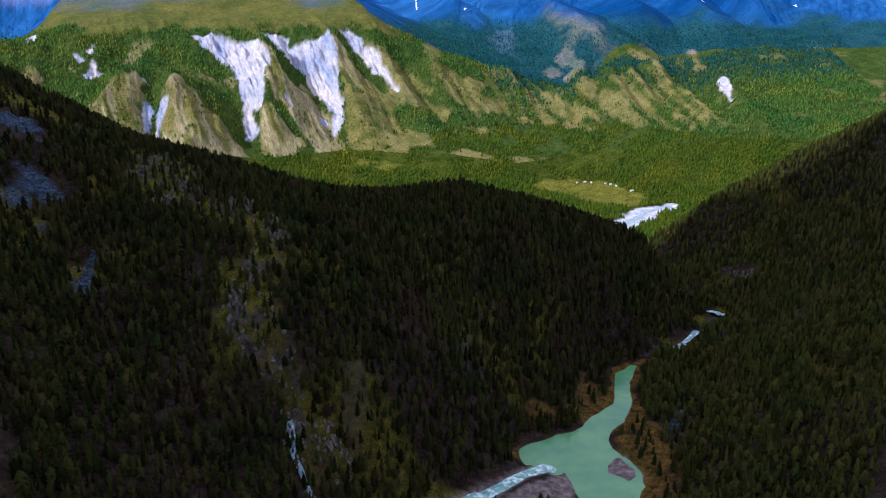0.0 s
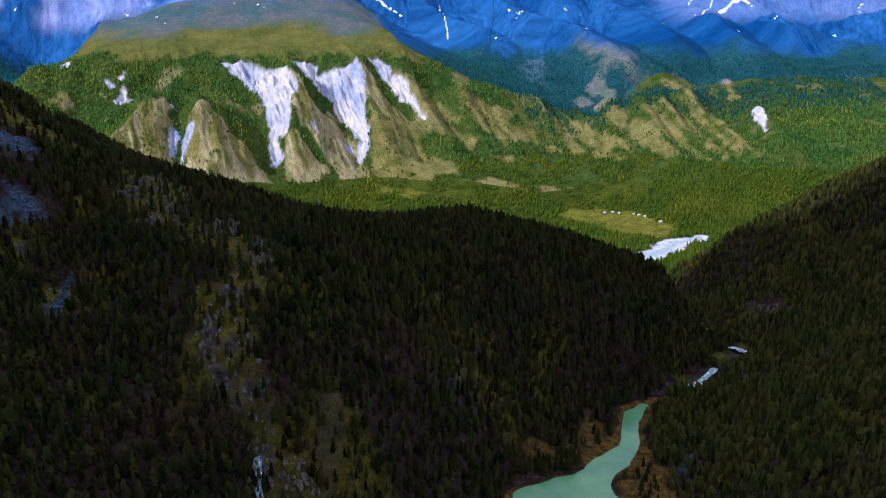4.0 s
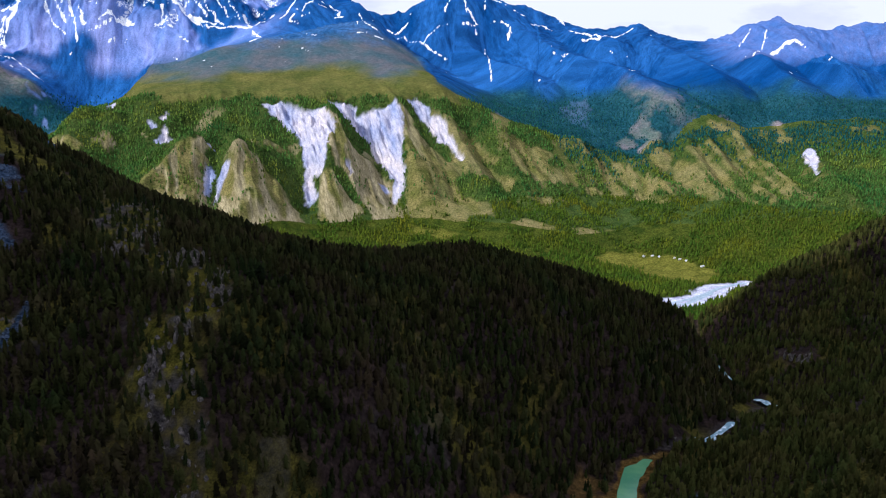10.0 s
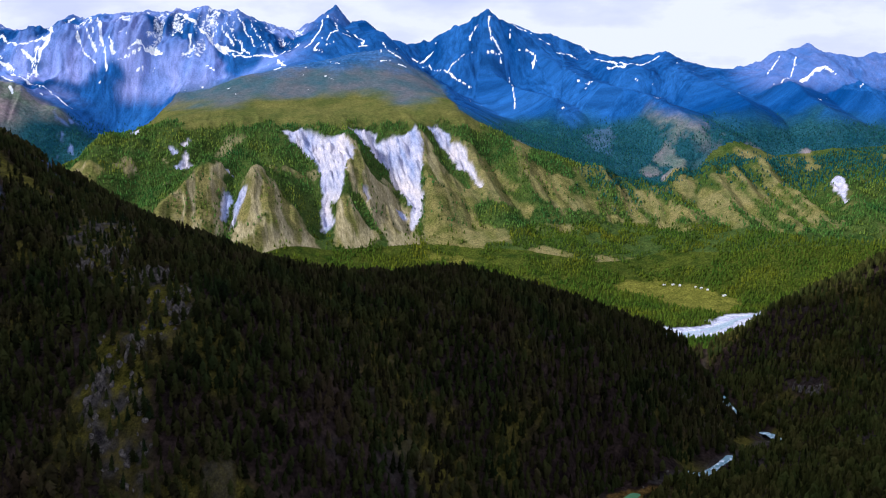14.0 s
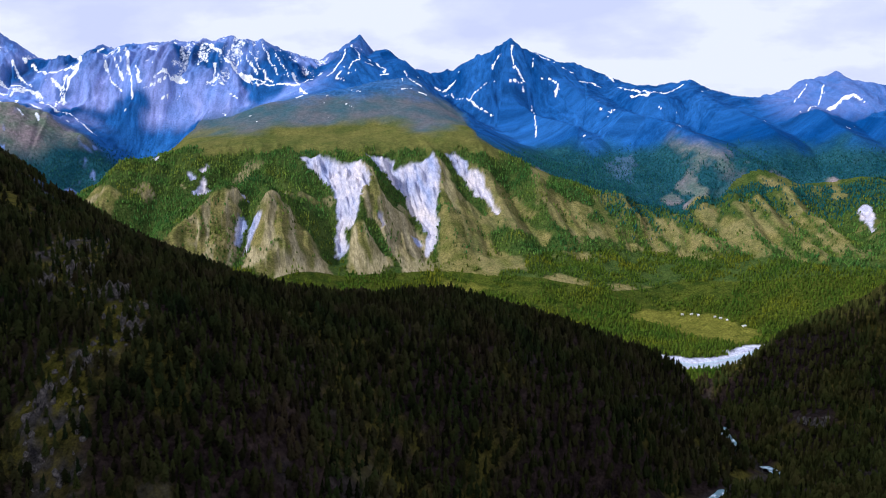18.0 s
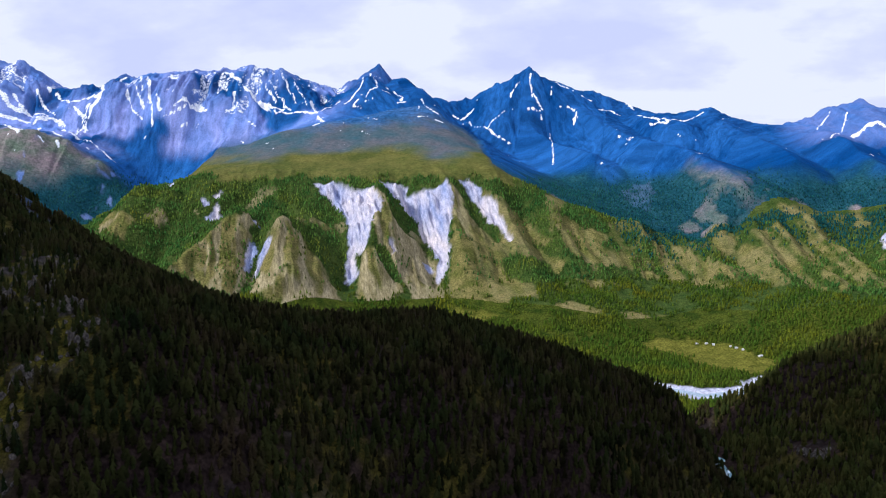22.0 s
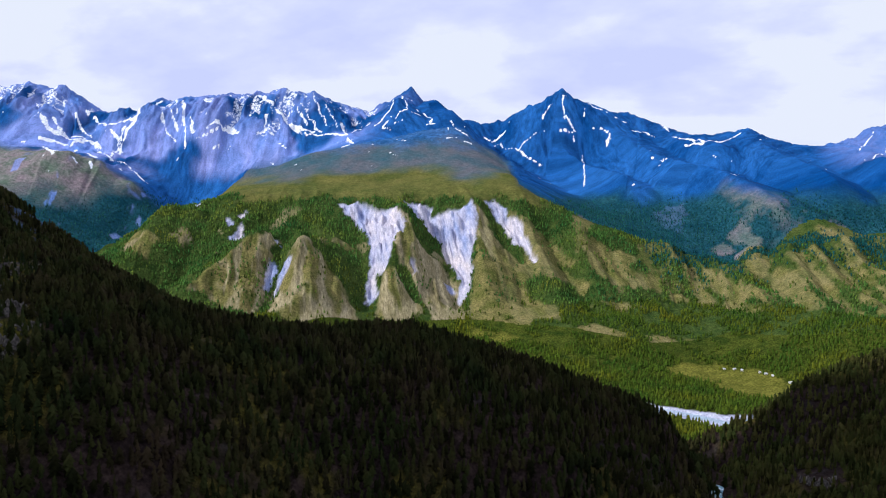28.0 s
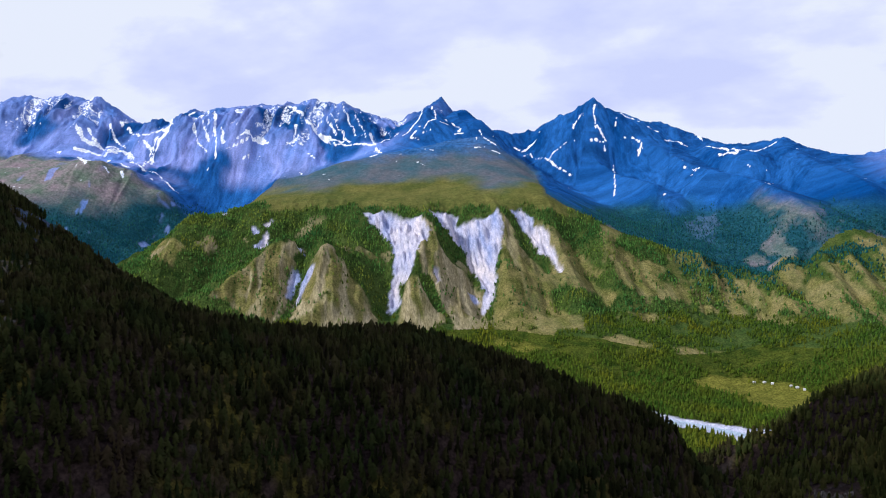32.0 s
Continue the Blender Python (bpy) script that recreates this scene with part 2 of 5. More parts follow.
# ---------------------------------------------------------------- the lie of the land
# Ridge, stream and foot lines in metres; the land is drawn between them.
LINES = dict(
    near_crest=[(-900, 960, 664), (-700, 960, 553), (-560, 960, 463), (-430, 925, 420), (-330, 890, 396), (-250, 905, 375), (-150, 960, 322), (-60, 1070, 300), (20, 1060, 312), (118, 1070, 289), (200, 1050, 266), (252, 1085, 246), (290, 1100, 232), (345, 1170, 155)],
    crest_west=[(-760, 1190, 505), (-700, 1195, 471), (-650, 1165, 461), (-600, 1140, 447), (-550, 1120, 433), (-500, 1100, 409), (-450, 1085, 384), (-400, 1080, 363), (-350, 1080, 343), (-300, 1080, 319), (-250, 1060, 304), (-200, 1060, 291), (-150, 1080, 284)],
    rock_spur=[(-110, 480, 226), (-105, 533, 252), (-108, 565, 280), (-162, 619, 324), (-180, 696, 366), (-256, 745, 380)],
    near_face_west=[(-230, 380, 268), (-241, 601, 300), (-314, 660, 325), (-384, 740, 380), (-560, 700, 440)],
    near_face_east=[(-55, 570, 270), (-40, 667, 308), (-105, 707, 352)],
    near_face_low=[(40, 640, 205), (104, 784, 214), (130, 820, 238), (98, 868, 284), (196, 905, 250), (205, 868, 206)],
    near_foot=[(-120, 420, 205), (0, 590, 182), (80, 690, 170), (150, 770, 166), (195, 850, 162), (260, 905, 158)],
    back_slope=[(-700, 1500, 240), (-300, 1450, 150), (0, 1480, 100), (200, 1480, 75)],
    stream=[(-150, 380, 190), (-60, 480, 172), (31, 575, 163), (100, 640, 160), (160, 705, 159), (200, 790, 158), (228, 836, 157), (287, 891, 150), (340, 960, 143), (380, 1017, 136), (372, 1070, 131), (349, 1120, 126), (345, 1257, 100), (360, 1400, 62), (380, 1600, 24), (395, 1800, 4)],
    right_bank=[(60, 480, 166), (130, 540, 163), (190, 600, 165), (205, 680, 166), (222, 760, 170), (255, 835, 164), (330, 905, 168), (420, 975, 178), (430, 1050, 160)],
    right_face=[(300, 380, 215), (250, 480, 182), (330, 640, 205), (348, 760, 200), (470, 760, 238), (560, 1000, 200), (720, 900, 290)],
    right_rise=[(423, 1115, 170), (440, 1250, 185), (560, 1250, 225), (720, 1250, 300)],
    right_crest=[(346, 1320, 156), (385, 1320, 173), (439, 1320, 219), (493, 1320, 252), (583, 1320, 292), (653, 1320, 323), (728, 1320, 372), (950, 1340, 480), (1400, 1400, 660)],
    right_back=[(480, 1680, 40), (760, 1750, 80), (1300, 1900, 170)],
    river=[(-900, 1750, 60), (-300, 1800, 22), (120, 1960, 3), (300, 1960, 1), (400, 1930, 0), (497, 1990, 0), (600, 2150, 1), (735, 2230, 4), (1100, 2180, 10), (1700, 2150, 30)],
    meadow=[(284, 2260, 12), (375, 2360, 14), (480, 2340, 12), (540, 2280, 10), (430, 2150, 6)],
    valley_foot=[(-1400, 1900, 150), (-991, 2060, 150), (-726, 2090, 118), (-565, 2310, 112), (-425, 2390, 106), (-315, 2470, 110), (-142, 2450, 96), (14, 2440, 92), (223, 2440, 64), (308, 2782, 113), (473, 2647, 105), (761, 2480, 130), (982, 2400, 120), (1500, 2300, 120)],
    brow=[(-1414, 2300, 276), (-1391, 2420, 333), (-1386, 2560, 386), (-1346, 2700, 440), (-1192, 2750, 454), (-857, 2790, 441), (-637, 2930, 461), (-408, 2960, 452), (-280, 3053, 492), (-115, 3192, 414), (89, 3156, 336), (279, 3103, 264), (420, 3050, 212)],
    spurs=[(-910, 2420, 330), (-979, 2280, 266)],
    spur_b=[(-810, 2450, 334), (-770, 2370, 290), (-700, 2260, 205)],
    spur_c=[(-600, 2720, 402), (-545, 2540, 295), (-490, 2440, 175)],
    spur_d=[(-392, 2940, 446), (-259, 2656, 261), (-215, 2522, 150)],
    spur_e=[(-140, 2788, 254), (-19, 2945, 317), (-63, 2583, 162)],
    gully_a=[(-895, 2500, 298), (-815, 2280, 195)],
    gully_b=[(-755, 2760, 412), (-669, 2600, 300), (-625, 2500, 225), (-590, 2400, 148)],
    gully_c=[(-560, 2880, 410), (-440, 2720, 265), (-345, 2560, 150)],
    gully_d=[(-300, 2930, 390), (-203, 2814, 253), (-135, 2636, 163)],
    meadow_ridge=[(-1397, 2968, 480), (-1355, 3299, 595), (-1202, 3303, 632), (-988, 3400, 683), (-771, 3500, 721), (-626, 3605, 737), (-800, 3850, 806), (-950, 4050, 872)],
    meadow_top=[(-448, 3512, 607), (-312, 3200, 526), (-882, 3150, 553), (-621, 3200, 550)],
    back_valley=[(-1650, 3050, 400), (-1560, 2850, 360), (-1560, 2600, 300), (-1520, 2350, 230)],
    back_valley_east=[(-381, 3894, 564), (-181, 3683, 469), (-12, 3472, 395), (199, 3282, 321), (431, 3134, 221)],
    side_hill=[(-2300, 2500, 560), (-1968, 2480, 490), (-1950, 2700, 614), (-1852, 2800, 596), (-1694, 2800, 497), (-1600, 2740, 400)],
    side_hill_face=[(-1900, 2150, 370), (-1660, 2300, 330)],
    left_range=[(-3100, 3000, 890), (-3002, 3075, 912), (-2904, 3150, 933), (-2818, 3200, 975), (-2679, 3300, 977), (-2583, 3325, 965), (-2487, 3350, 962), (-2416, 3400, 904), (-2310, 3450, 835), (-2217, 3500, 860), (-2107, 3550, 917), (-1986, 3583, 916), (-1864, 3617, 942), (-1743, 3650, 944), (-1642, 3675, 938), (-1541, 3700, 977), (-1401, 3750, 942), (-1329, 3850, 897), (-1256, 3925, 892), (-1182, 4000, 841), (-1120, 4086, 940), (-1057, 4171, 1014)],
    left_range_foot=[(-2600, 2900, 690), (-2150, 3100, 650), (-1800, 3250, 660), (-1673, 3357, 735), (-1500, 3350, 650), (-1350, 3550, 730)],
    main_range=[(-914, 4180, 833), (-784, 4250, 847), (-637, 4320, 848), (-477, 4320, 928), (-312, 4322, 968), (-174, 4397, 933), (-98, 4468, 885), (-22, 4540, 882), (78, 4530, 858), (178, 4519, 816), (272, 4452, 783), (367, 4385, 750), (469, 4316, 754), (571, 4246, 770), (697, 4189, 699), (834, 4105, 628)],
    col_gully=[(-640, 4240, 785), (-600, 4102, 710), (-542, 4009, 634), (-455, 3912, 564)],
    peak_spur=[(-312, 4322, 977), (-266, 4166, 784), (-165, 4074, 564), (102, 3683, 469)],
    blue_spur=[(178, 4333, 728), (410, 3894, 564), (578, 3683, 485), (745, 3314, 382), (795, 3050, 309)],
    blue_foot=[(339, 3630, 469), (619, 3260, 285), (622, 3029, 290), (711, 2815, 177)],
    blue_spur_b=[(1054, 3789, 531), (1329, 3472, 421), (1001, 2923, 273), (927, 2647, 169)],
    blue_gap=[(895, 3314, 321), (885, 2997, 221)],
    right_range=[(834, 4105, 628), (884, 4266, 680), (1061, 4288, 742), (1154, 4310, 788), (1248, 4333, 804), (1434, 4333, 723), (1602, 4333, 758), (1699, 4304, 761), (1796, 4275, 764), (1894, 4247, 767), (1991, 4218, 770), (2088, 4189, 773)],
    right_range_foot=[(1359, 3894, 564), (1781, 3472, 469), (1570, 2945, 279), (1270, 2647, 215)],
    north_edge=[(-3100, 3500, 700), (-2300, 4000, 650), (-1500, 4400, 600), (-900, 4600, 600), (-300, 4700, 600), (406, 4849, 552), (1336, 4746, 500), (2265, 4436, 500)],
    south_edge=[(-900, 300, 420), (-500, -100, 470), (0, -200, 340), (500, -100, 380), (900, 500, 420)],
)


def spaced(line, step):
    """Points along a line, no further apart than step."""
    out = [line[0]]
    for a, b in zip(line, line[1:]):
        n = max(1, int(math.dist(a[:2], b[:2]) / step))
        out += [tuple(a[k] + (b[k] - a[k]) * i / n for k in range(3)) for i in range(1, n + 1)]
    return out


KNOTS = np.array(sorted({(round(x), round(y)): (x, y, z) for name, line in LINES.items()
                         for x, y, z in spaced(line, 130 if line[0][1] < 1500 else 190)}.values()), float)


def solve_land():
    d = np.hypot(KNOTS[:, None, 0] - KNOTS[None, :, 0], KNOTS[:, None, 1] - KNOTS[None, :, 1])
    n = len(KNOTS)
    m = np.zeros((n + 1, n + 1))
    m[:n, :n], m[:n, n], m[n, :n] = d - 3.0 * np.eye(n), 1, 1
    return np.linalg.solve(m, np.append(KNOTS[:, 2], 0))


LAND = solve_land()


def base_height(x, y):
    out = np.empty(x.size)
    xf, yf = np.ravel(x), np.ravel(y)
    for i in range(0, xf.size, 20000):
        d = np.hypot(xf[i:i + 20000, None] - KNOTS[None, :, 0], yf[i:i + 20000, None] - KNOTS[None, :, 1])
        out[i:i + 20000] = d @ LAND[:-1] + LAND[-1]
    return out.reshape(np.shape(x))


def lattice(x, y, seed):
    """Smooth value noise, 0 to 1, one cell a unit."""
    xi, yi = np.floor(x), np.floor(y)
    u, v = x - xi, y - yi
    u, v = u * u * u * (u * (u * 6 - 15) + 10), v * v * v * (v * (v * 6 - 15) + 10)

    def h(a, b):
        s = np.sin(a * 127.1 + b * 311.7 + seed * 74.7) * 43758.5453
        return s - np.floor(s)
    return (h(xi, yi) * (1 - u) + h(xi + 1, yi) * u) * (1 - v) + (h(xi, yi + 1) * (1 - u) + h(xi + 1, yi + 1) * u) * v


def fractal(x, y, size, octaves=4, seed=0, ridged=False):
    """Fractal noise about 0, or ridged noise from 0 to 1."""
    out, amp, total = np.zeros(np.shape(x)), 1.0, 0.0
    for k in range(octaves):
        n = lattice(x / size * 2 ** k + 17.3 * k, y / size * 2 ** k - 9.1 * k, seed + k)
        out, total, amp = out + amp * ((1 - np.abs(2 * n - 1)) if ridged else (2 * n - 1)), total + amp, amp * 0.5
    return out / total


def step01(a, b, v):
    t = np.clip((v - a) / (b - a), 0, 1)
    return t * t * (3 - 2 * t)



# ---------------------------------------------------------------- outlines on the ground (x, y)
SCARS = dict(
    scar_a=[(-849, 2788), (-807, 2788), (-787, 2817), (-728, 2797), (-696, 2766), (-668, 2772), (-597, 2712), (-560, 2686), (-572, 2606), (-555, 2527), (-559, 2484), (-604, 2506), (-566, 2426), (-597, 2423), (-612, 2464), (-626, 2532), (-658, 2614), (-701, 2670), (-768, 2739), (-800, 2743)],
    scar_b=[(-638, 2867), (-589, 2907), (-544, 2912), (-539, 2880), (-493, 2898), (-441, 2895), (-406, 2920), (-375, 2874), (-363, 2803), (-331, 2642), (-320, 2579), (-340, 2565), (-356, 2574), (-363, 2622), (-406, 2681), (-468, 2768), (-523, 2789), (-589, 2840)],
    scar_c=[(-365, 2962), (-341, 2992), (-304, 2963), (-290, 2945), (-246, 2921), (-229, 2903), (-184, 2846), (-152, 2770), (-189, 2825), (-258, 2882), (-316, 2923)],
    scar_d=[(-1106, 2494), (-1110, 2556), (-1108, 2590), (-1071, 2546), (-1079, 2500)],
    scar_d_upper=[(-1172, 2594), (-1155, 2590), (-1126, 2566), (-1136, 2555)],
    scar_d_top=[(-1136, 2615), (-1128, 2647), (-1120, 2638), (-1121, 2610)],
    scar_e=[(-851, 2265), (-865, 2312), (-877, 2355), (-850, 2355), (-845, 2313), (-840, 2279)],
    scar_f=[(-824, 2257), (-831, 2316), (-821, 2352), (-803, 2352), (-800, 2327), (-811, 2299), (-810, 2255)],
    scar_g=[(-1320, 2611), (-1345, 2665), (-1375, 2740), (-1325, 2700), (-1302, 2640)],
    scar_h=[(977, 2919), (999, 2905), (1008, 2894), (1006, 2832), (980, 2739), (978, 2819)],
    ledge_a=[(-910, 2433), (-939, 2517), (-881, 2430), (-886, 2418)],
    ledge_b=[(-496, 2543), (-492, 2552), (-475, 2532), (-478, 2519)],
    ledge_c=[(-409, 2593), (-392, 2614), (-369, 2595), (-381, 2584)],
)
GRASS = dict(
    spur_a=[(-997, 2124), (-998, 2213), (-970, 2291), (-963, 2363), (-914, 2394), (-928, 2513), (-882, 2366), (-878, 2328), (-844, 2305), (-827, 2219), (-794, 2123), (-879, 2126), (-952, 2134)],
    spur_b=[(-791, 2206), (-815, 2319), (-818, 2385), (-807, 2403), (-785, 2435), (-750, 2416), (-698, 2400), (-634, 2370), (-571, 2296), (-555, 2212), (-621, 2137), (-713, 2125), (-788, 2176)],
    spur_c=[(-568, 2442), (-541, 2486), (-516, 2490), (-475, 2474), (-423, 2418), (-444, 2374), (-498, 2331), (-533, 2332), (-552, 2410)],
    rib_c=[(-611, 2694), (-577, 2710), (-537, 2676), (-481, 2677), (-409, 2655), (-346, 2589), (-301, 2443), (-367, 2401), (-428, 2463), (-480, 2489), (-521, 2505), (-550, 2542)],
    open_a=[(-386, 2904), (-357, 2898), (-299, 2841), (-227, 2822), (-143, 2711), (-161, 2659), (-137, 2619), (-54, 2521), (-32, 2484), (-116, 2488), (-114, 2424), (-183, 2399), (-270, 2418), (-306, 2500), (-304, 2566), (-353, 2752)],
    open_b=[(-292, 2953), (-176, 2916), (-129, 2935), (-62, 2863), (-20, 2823), (-85, 2824), (-53, 2795), (26, 2731), (11, 2709), (-40, 2761), (-74, 2668), (-151, 2705), (-193, 2792), (-249, 2887)],
    open_c=[(-73, 3039), (-68, 3176), (-9, 3109), (-13, 2932), (-50, 2920)],
    open_d=[(-52, 2904), (5, 2954), (100, 2977), (167, 2963), (132, 2910), (144, 2866), (198, 2900), (253, 2916), (218, 2808), (131, 2766), (60, 2758), (21, 2787), (5, 2850), (-15, 2860)],
    open_e=[(261, 3040), (300, 3112), (290, 3008), (248, 3000)],
    strip_a=[(293, 2992), (329, 3051), (378, 2869), (419, 2802), (384, 2777), (334, 2871), (299, 2932)],
    strip_b=[(348, 3062), (393, 3028), (457, 2884), (511, 2815), (540, 2759), (553, 2722), (493, 2784), (477, 2782), (520, 2713), (454, 2704), (420, 2830), (381, 2929)],
    foot_a=[(35, 2647), (85, 2663), (135, 2686), (195, 2676), (120, 2657)],
    foot_b=[(28, 2458), (65, 2489), (146, 2470), (157, 2419), (102, 2420), (47, 2424)],
    foot_c=[(-108, 2441), (-24, 2420), (35, 2386), (1, 2343), (-50, 2377)],
    foot_d=[(209, 2480), (271, 2512), (309, 2455), (345, 2390), (315, 2375), (271, 2404), (226, 2416)],
    foot_e=[(310, 2511), (365, 2517), (378, 2476), (348, 2470)],
    foot_f=[(254, 2852), (290, 2848), (316, 2823), (272, 2808)],
    hill_f=[(445, 3298), (498, 3366), (520, 3320), (560, 3252), (541, 3146), (504, 3109), (482, 3115), (478, 3191), (510, 3237), (464, 3273)],
    hill_g=[(497, 3061), (543, 3077), (563, 2998), (549, 2936), (519, 2898), (493, 2973)],
    hill_h=[(382, 3225), (434, 3287), (463, 3261), (480, 3219), (430, 3195)],
    rib_g=[(556, 2923), (581, 2964), (597, 2962), (622, 2906), (654, 2829), (671, 2729), (676, 2659), (616, 2725), (568, 2796)],
    rib_h=[(605, 2985), (632, 2998), (662, 3022), (688, 2957), (706, 2905), (728, 2829), (750, 2686), (758, 2578), (728, 2653), (691, 2705), (663, 2835), (632, 2921)],
    rib_i=[(684, 3014), (714, 3018), (755, 2998), (781, 2945), (818, 2798), (834, 2597), (797, 2561), (769, 2714), (743, 2826), (717, 2920)],
    rib_j=[(746, 3110), (776, 3027), (817, 2966), (848, 2795), (883, 2622), (905, 2571), (859, 2641), (829, 2779), (797, 2941)],
    rib_k=[(725, 3275), (780, 3262), (826, 3205), (818, 3019), (883, 3034), (889, 2711), (922, 2624), (907, 2570), (879, 2664), (837, 2896), (792, 3016), (772, 3158)],
    rib_l=[(994, 3345), (1025, 3321), (999, 3174), (1003, 3083), (959, 3110)],
    spur_j=[(-1412, 2361), (-1386, 2410), (-1312, 2365), (-1254, 2352), (-1252, 2305), (-1232, 2265), (-1277, 2257)],
    slip=[(-1252, 2455), (-1222, 2455), (-1197, 2433), (-1198, 2390), (-1225, 2396)],
)
WOOD_STRIP = [(-541, 2511), (-505, 2523), (-462, 2490), (-439, 2447), (-468, 2451), (-510, 2471)]
ROCKS = dict(
    crag_a=[(-208, 725), (-190, 738), (-147, 703), (-118, 680), (-150, 665), (-186, 694)],
    crag_b=[(-340, 861), (-287, 885), (-242, 769), (-261, 741), (-296, 767)],
    crag_c=[(-186, 648), (-157, 647), (-121, 598), (-108, 568), (-123, 548), (-166, 574), (-184, 594)],
    crag_d=[(-118, 533), (-72, 549), (-61, 522), (-76, 504), (-99, 492), (-113, 510)],
    crag_e=[(-328, 661), (-311, 665), (-295, 637), (-310, 626)],
    crag_f=[(419, 1182), (465, 1121), (462, 1088), (413, 1108)],
)
TALUS = [
    [(-507, 924), (-492, 938), (-437, 867), (-404, 818), (-412, 795), (-443, 827), (-449, 819)],
    [(-425, 773), (-408, 783), (-384, 764), (-360, 750), (-361, 736), (-377, 718), (-400, 722)],
    [(-555, 1077), (-1280, 2345), (-509, 1099), (-422, 983), (-413, 933), (-475, 999)],
    [(-365, 697), (-357, 711), (-352, 705), (-362, 694)],
    [(-328, 663), (-317, 669), (-296, 639), (-299, 629), (-316, 642)],
    [(233, 738), (249, 745), (231, 646), (219, 646), (223, 691)],
]
OPEN_SLOPE = [(-561, 1016), (-515, 1008), (-430, 942), (-387, 929), (-404, 883), (-458, 911), (-504, 925)]
POOL = [(70, 636), (74, 650), (89, 664), (108, 671), (127, 678), (151, 707), (169, 726), (182, 755), (192, 806), (212, 826), (229, 829),
        (216, 812), (203, 786), (197, 764), (195, 738), (186, 715), (167, 684), (157, 664), (158, 650), (169, 631), (174, 606), (171, 590),
        (161, 565), (112, 560), (110, 598), (103, 614), (84, 619), (72, 621)]
ISLAND = [(146, 627), (156, 641), (165, 635), (173, 616), (172, 600), (160, 591), (151, 601), (142, 608)]
BAR = [(100, 612), (111, 599), (113, 583), (104, 560), (40, 560), (71, 586), (94, 600)]
MEADOWS = dict(
    glade_a=[(271, 2308), (308, 2371), (368, 2401), (396, 2383), (480, 2368), (542, 2308), (577, 2274), (597, 2230), (542, 2158), (453, 2157), (385, 2195), (380, 2272), (327, 2279)],
    glade_b=[(-288, 2422), (-184, 2403), (-98, 2378), (-157, 2351), (-261, 2379)],
    glade_c=[(331, 2415), (360, 2397), (381, 2376), (345, 2378)],
)
SPUR_LINE = [(-300, 850), (-256, 745), (-180, 700), (-150, 665), (-172, 630), (-160, 590), (-120, 560), (-105, 530)]
GRAVEL_LINE = [(60, 2040), (200, 2015), (300, 1985), (390, 1945), (470, 1990), (560, 2110), (650, 2180)]
OUTCROPS = dict(
    outcrop_a=[(-273, 808), (-256, 831), (-233, 755), (-257, 758)],
    outcrop_b=[(-284, 752), (-260, 753), (-253, 730), (-273, 730)],
    outcrop_c=[(-204, 735), (-192, 747), (-181, 717), (-193, 709)],
    outcrop_d=[(-157, 691), (-151, 701), (-140, 675), (-146, 665)],
    outcrop_e=[(-169, 641), (-160, 648), (-149, 631), (-161, 631)],
    outcrop_f=[(-178, 621), (-166, 621), (-161, 606), (-168, 599)],
    outcrop_g=[(-765, 2208), (-692, 2179), (-631, 2177), (-246, 864)],
    outcrop_h=[(-123, 538), (-110, 537), (-102, 518), (-114, 516)],
    outcrop_i=[(-97, 531), (-71, 560), (-70, 540), (-94, 516)],
    outcrop_j=[(419, 1167), (455, 1115), (446, 1088), (412, 1131)],
)
BANK_EAST = [(200, 754), (205, 728), (200, 692), (211, 663), (213, 637), (201, 616), (186, 604), (188, 582), (191, 569), (173, 574), (179, 606), (172, 641), (159, 665), (168, 688), (187, 712)]
BANK_WEST = [(83, 675), (119, 690), (159, 735), (175, 764), (149, 774), (104, 729), (81, 695)]
POOL_LEVEL = 160.0
INLET = [(-30, 520), (22, 565), (51, 589), (72, 608), (91, 618), (100, 614)]
RIBS = dict(
    rib_a=[(-930, 2440), (-960, 2300), (-1000, 2130)],
    rib_b=[(-815, 2460), (-775, 2370), (-700, 2240), (-680, 2130)],
    rib_c=[(-600, 2730), (-573, 2640), (-545, 2540), (-500, 2420)],
    rib_d=[(-392, 2940), (-345, 2800), (-300, 2660), (-250, 2500)],
    rib_e=[(-253, 2956), (-172, 2843), (-96, 2644)],
    rib_f=[(-42, 2950), (104, 2715)],
    rib_g=[(247, 3089), (296, 2966)],
    rib_h=[(349, 3072), (439, 2852)],
    rib_i=[(389, 3092), (515, 2800)],
    rib_j=[(516, 3391), (529, 3024)],
    rib_k=[(613, 3093), (703, 2684)],
    rib_l=[(683, 3051), (797, 2632)],
    rib_m=[(792, 3077), (917, 2639)],
    rib_n=[(1001, 2893), (997, 2568)],
    rib_o=[(-1380, 2560), (-1300, 2300), (-1260, 2150)],
    rib_p=[(-1100, 2640), (-1080, 2480), (-1060, 2330)],
)
RAVINE = [(-1062, 2640), (-1085, 2500), (-1105, 2390), (-1140, 2270), (-1210, 2120)]
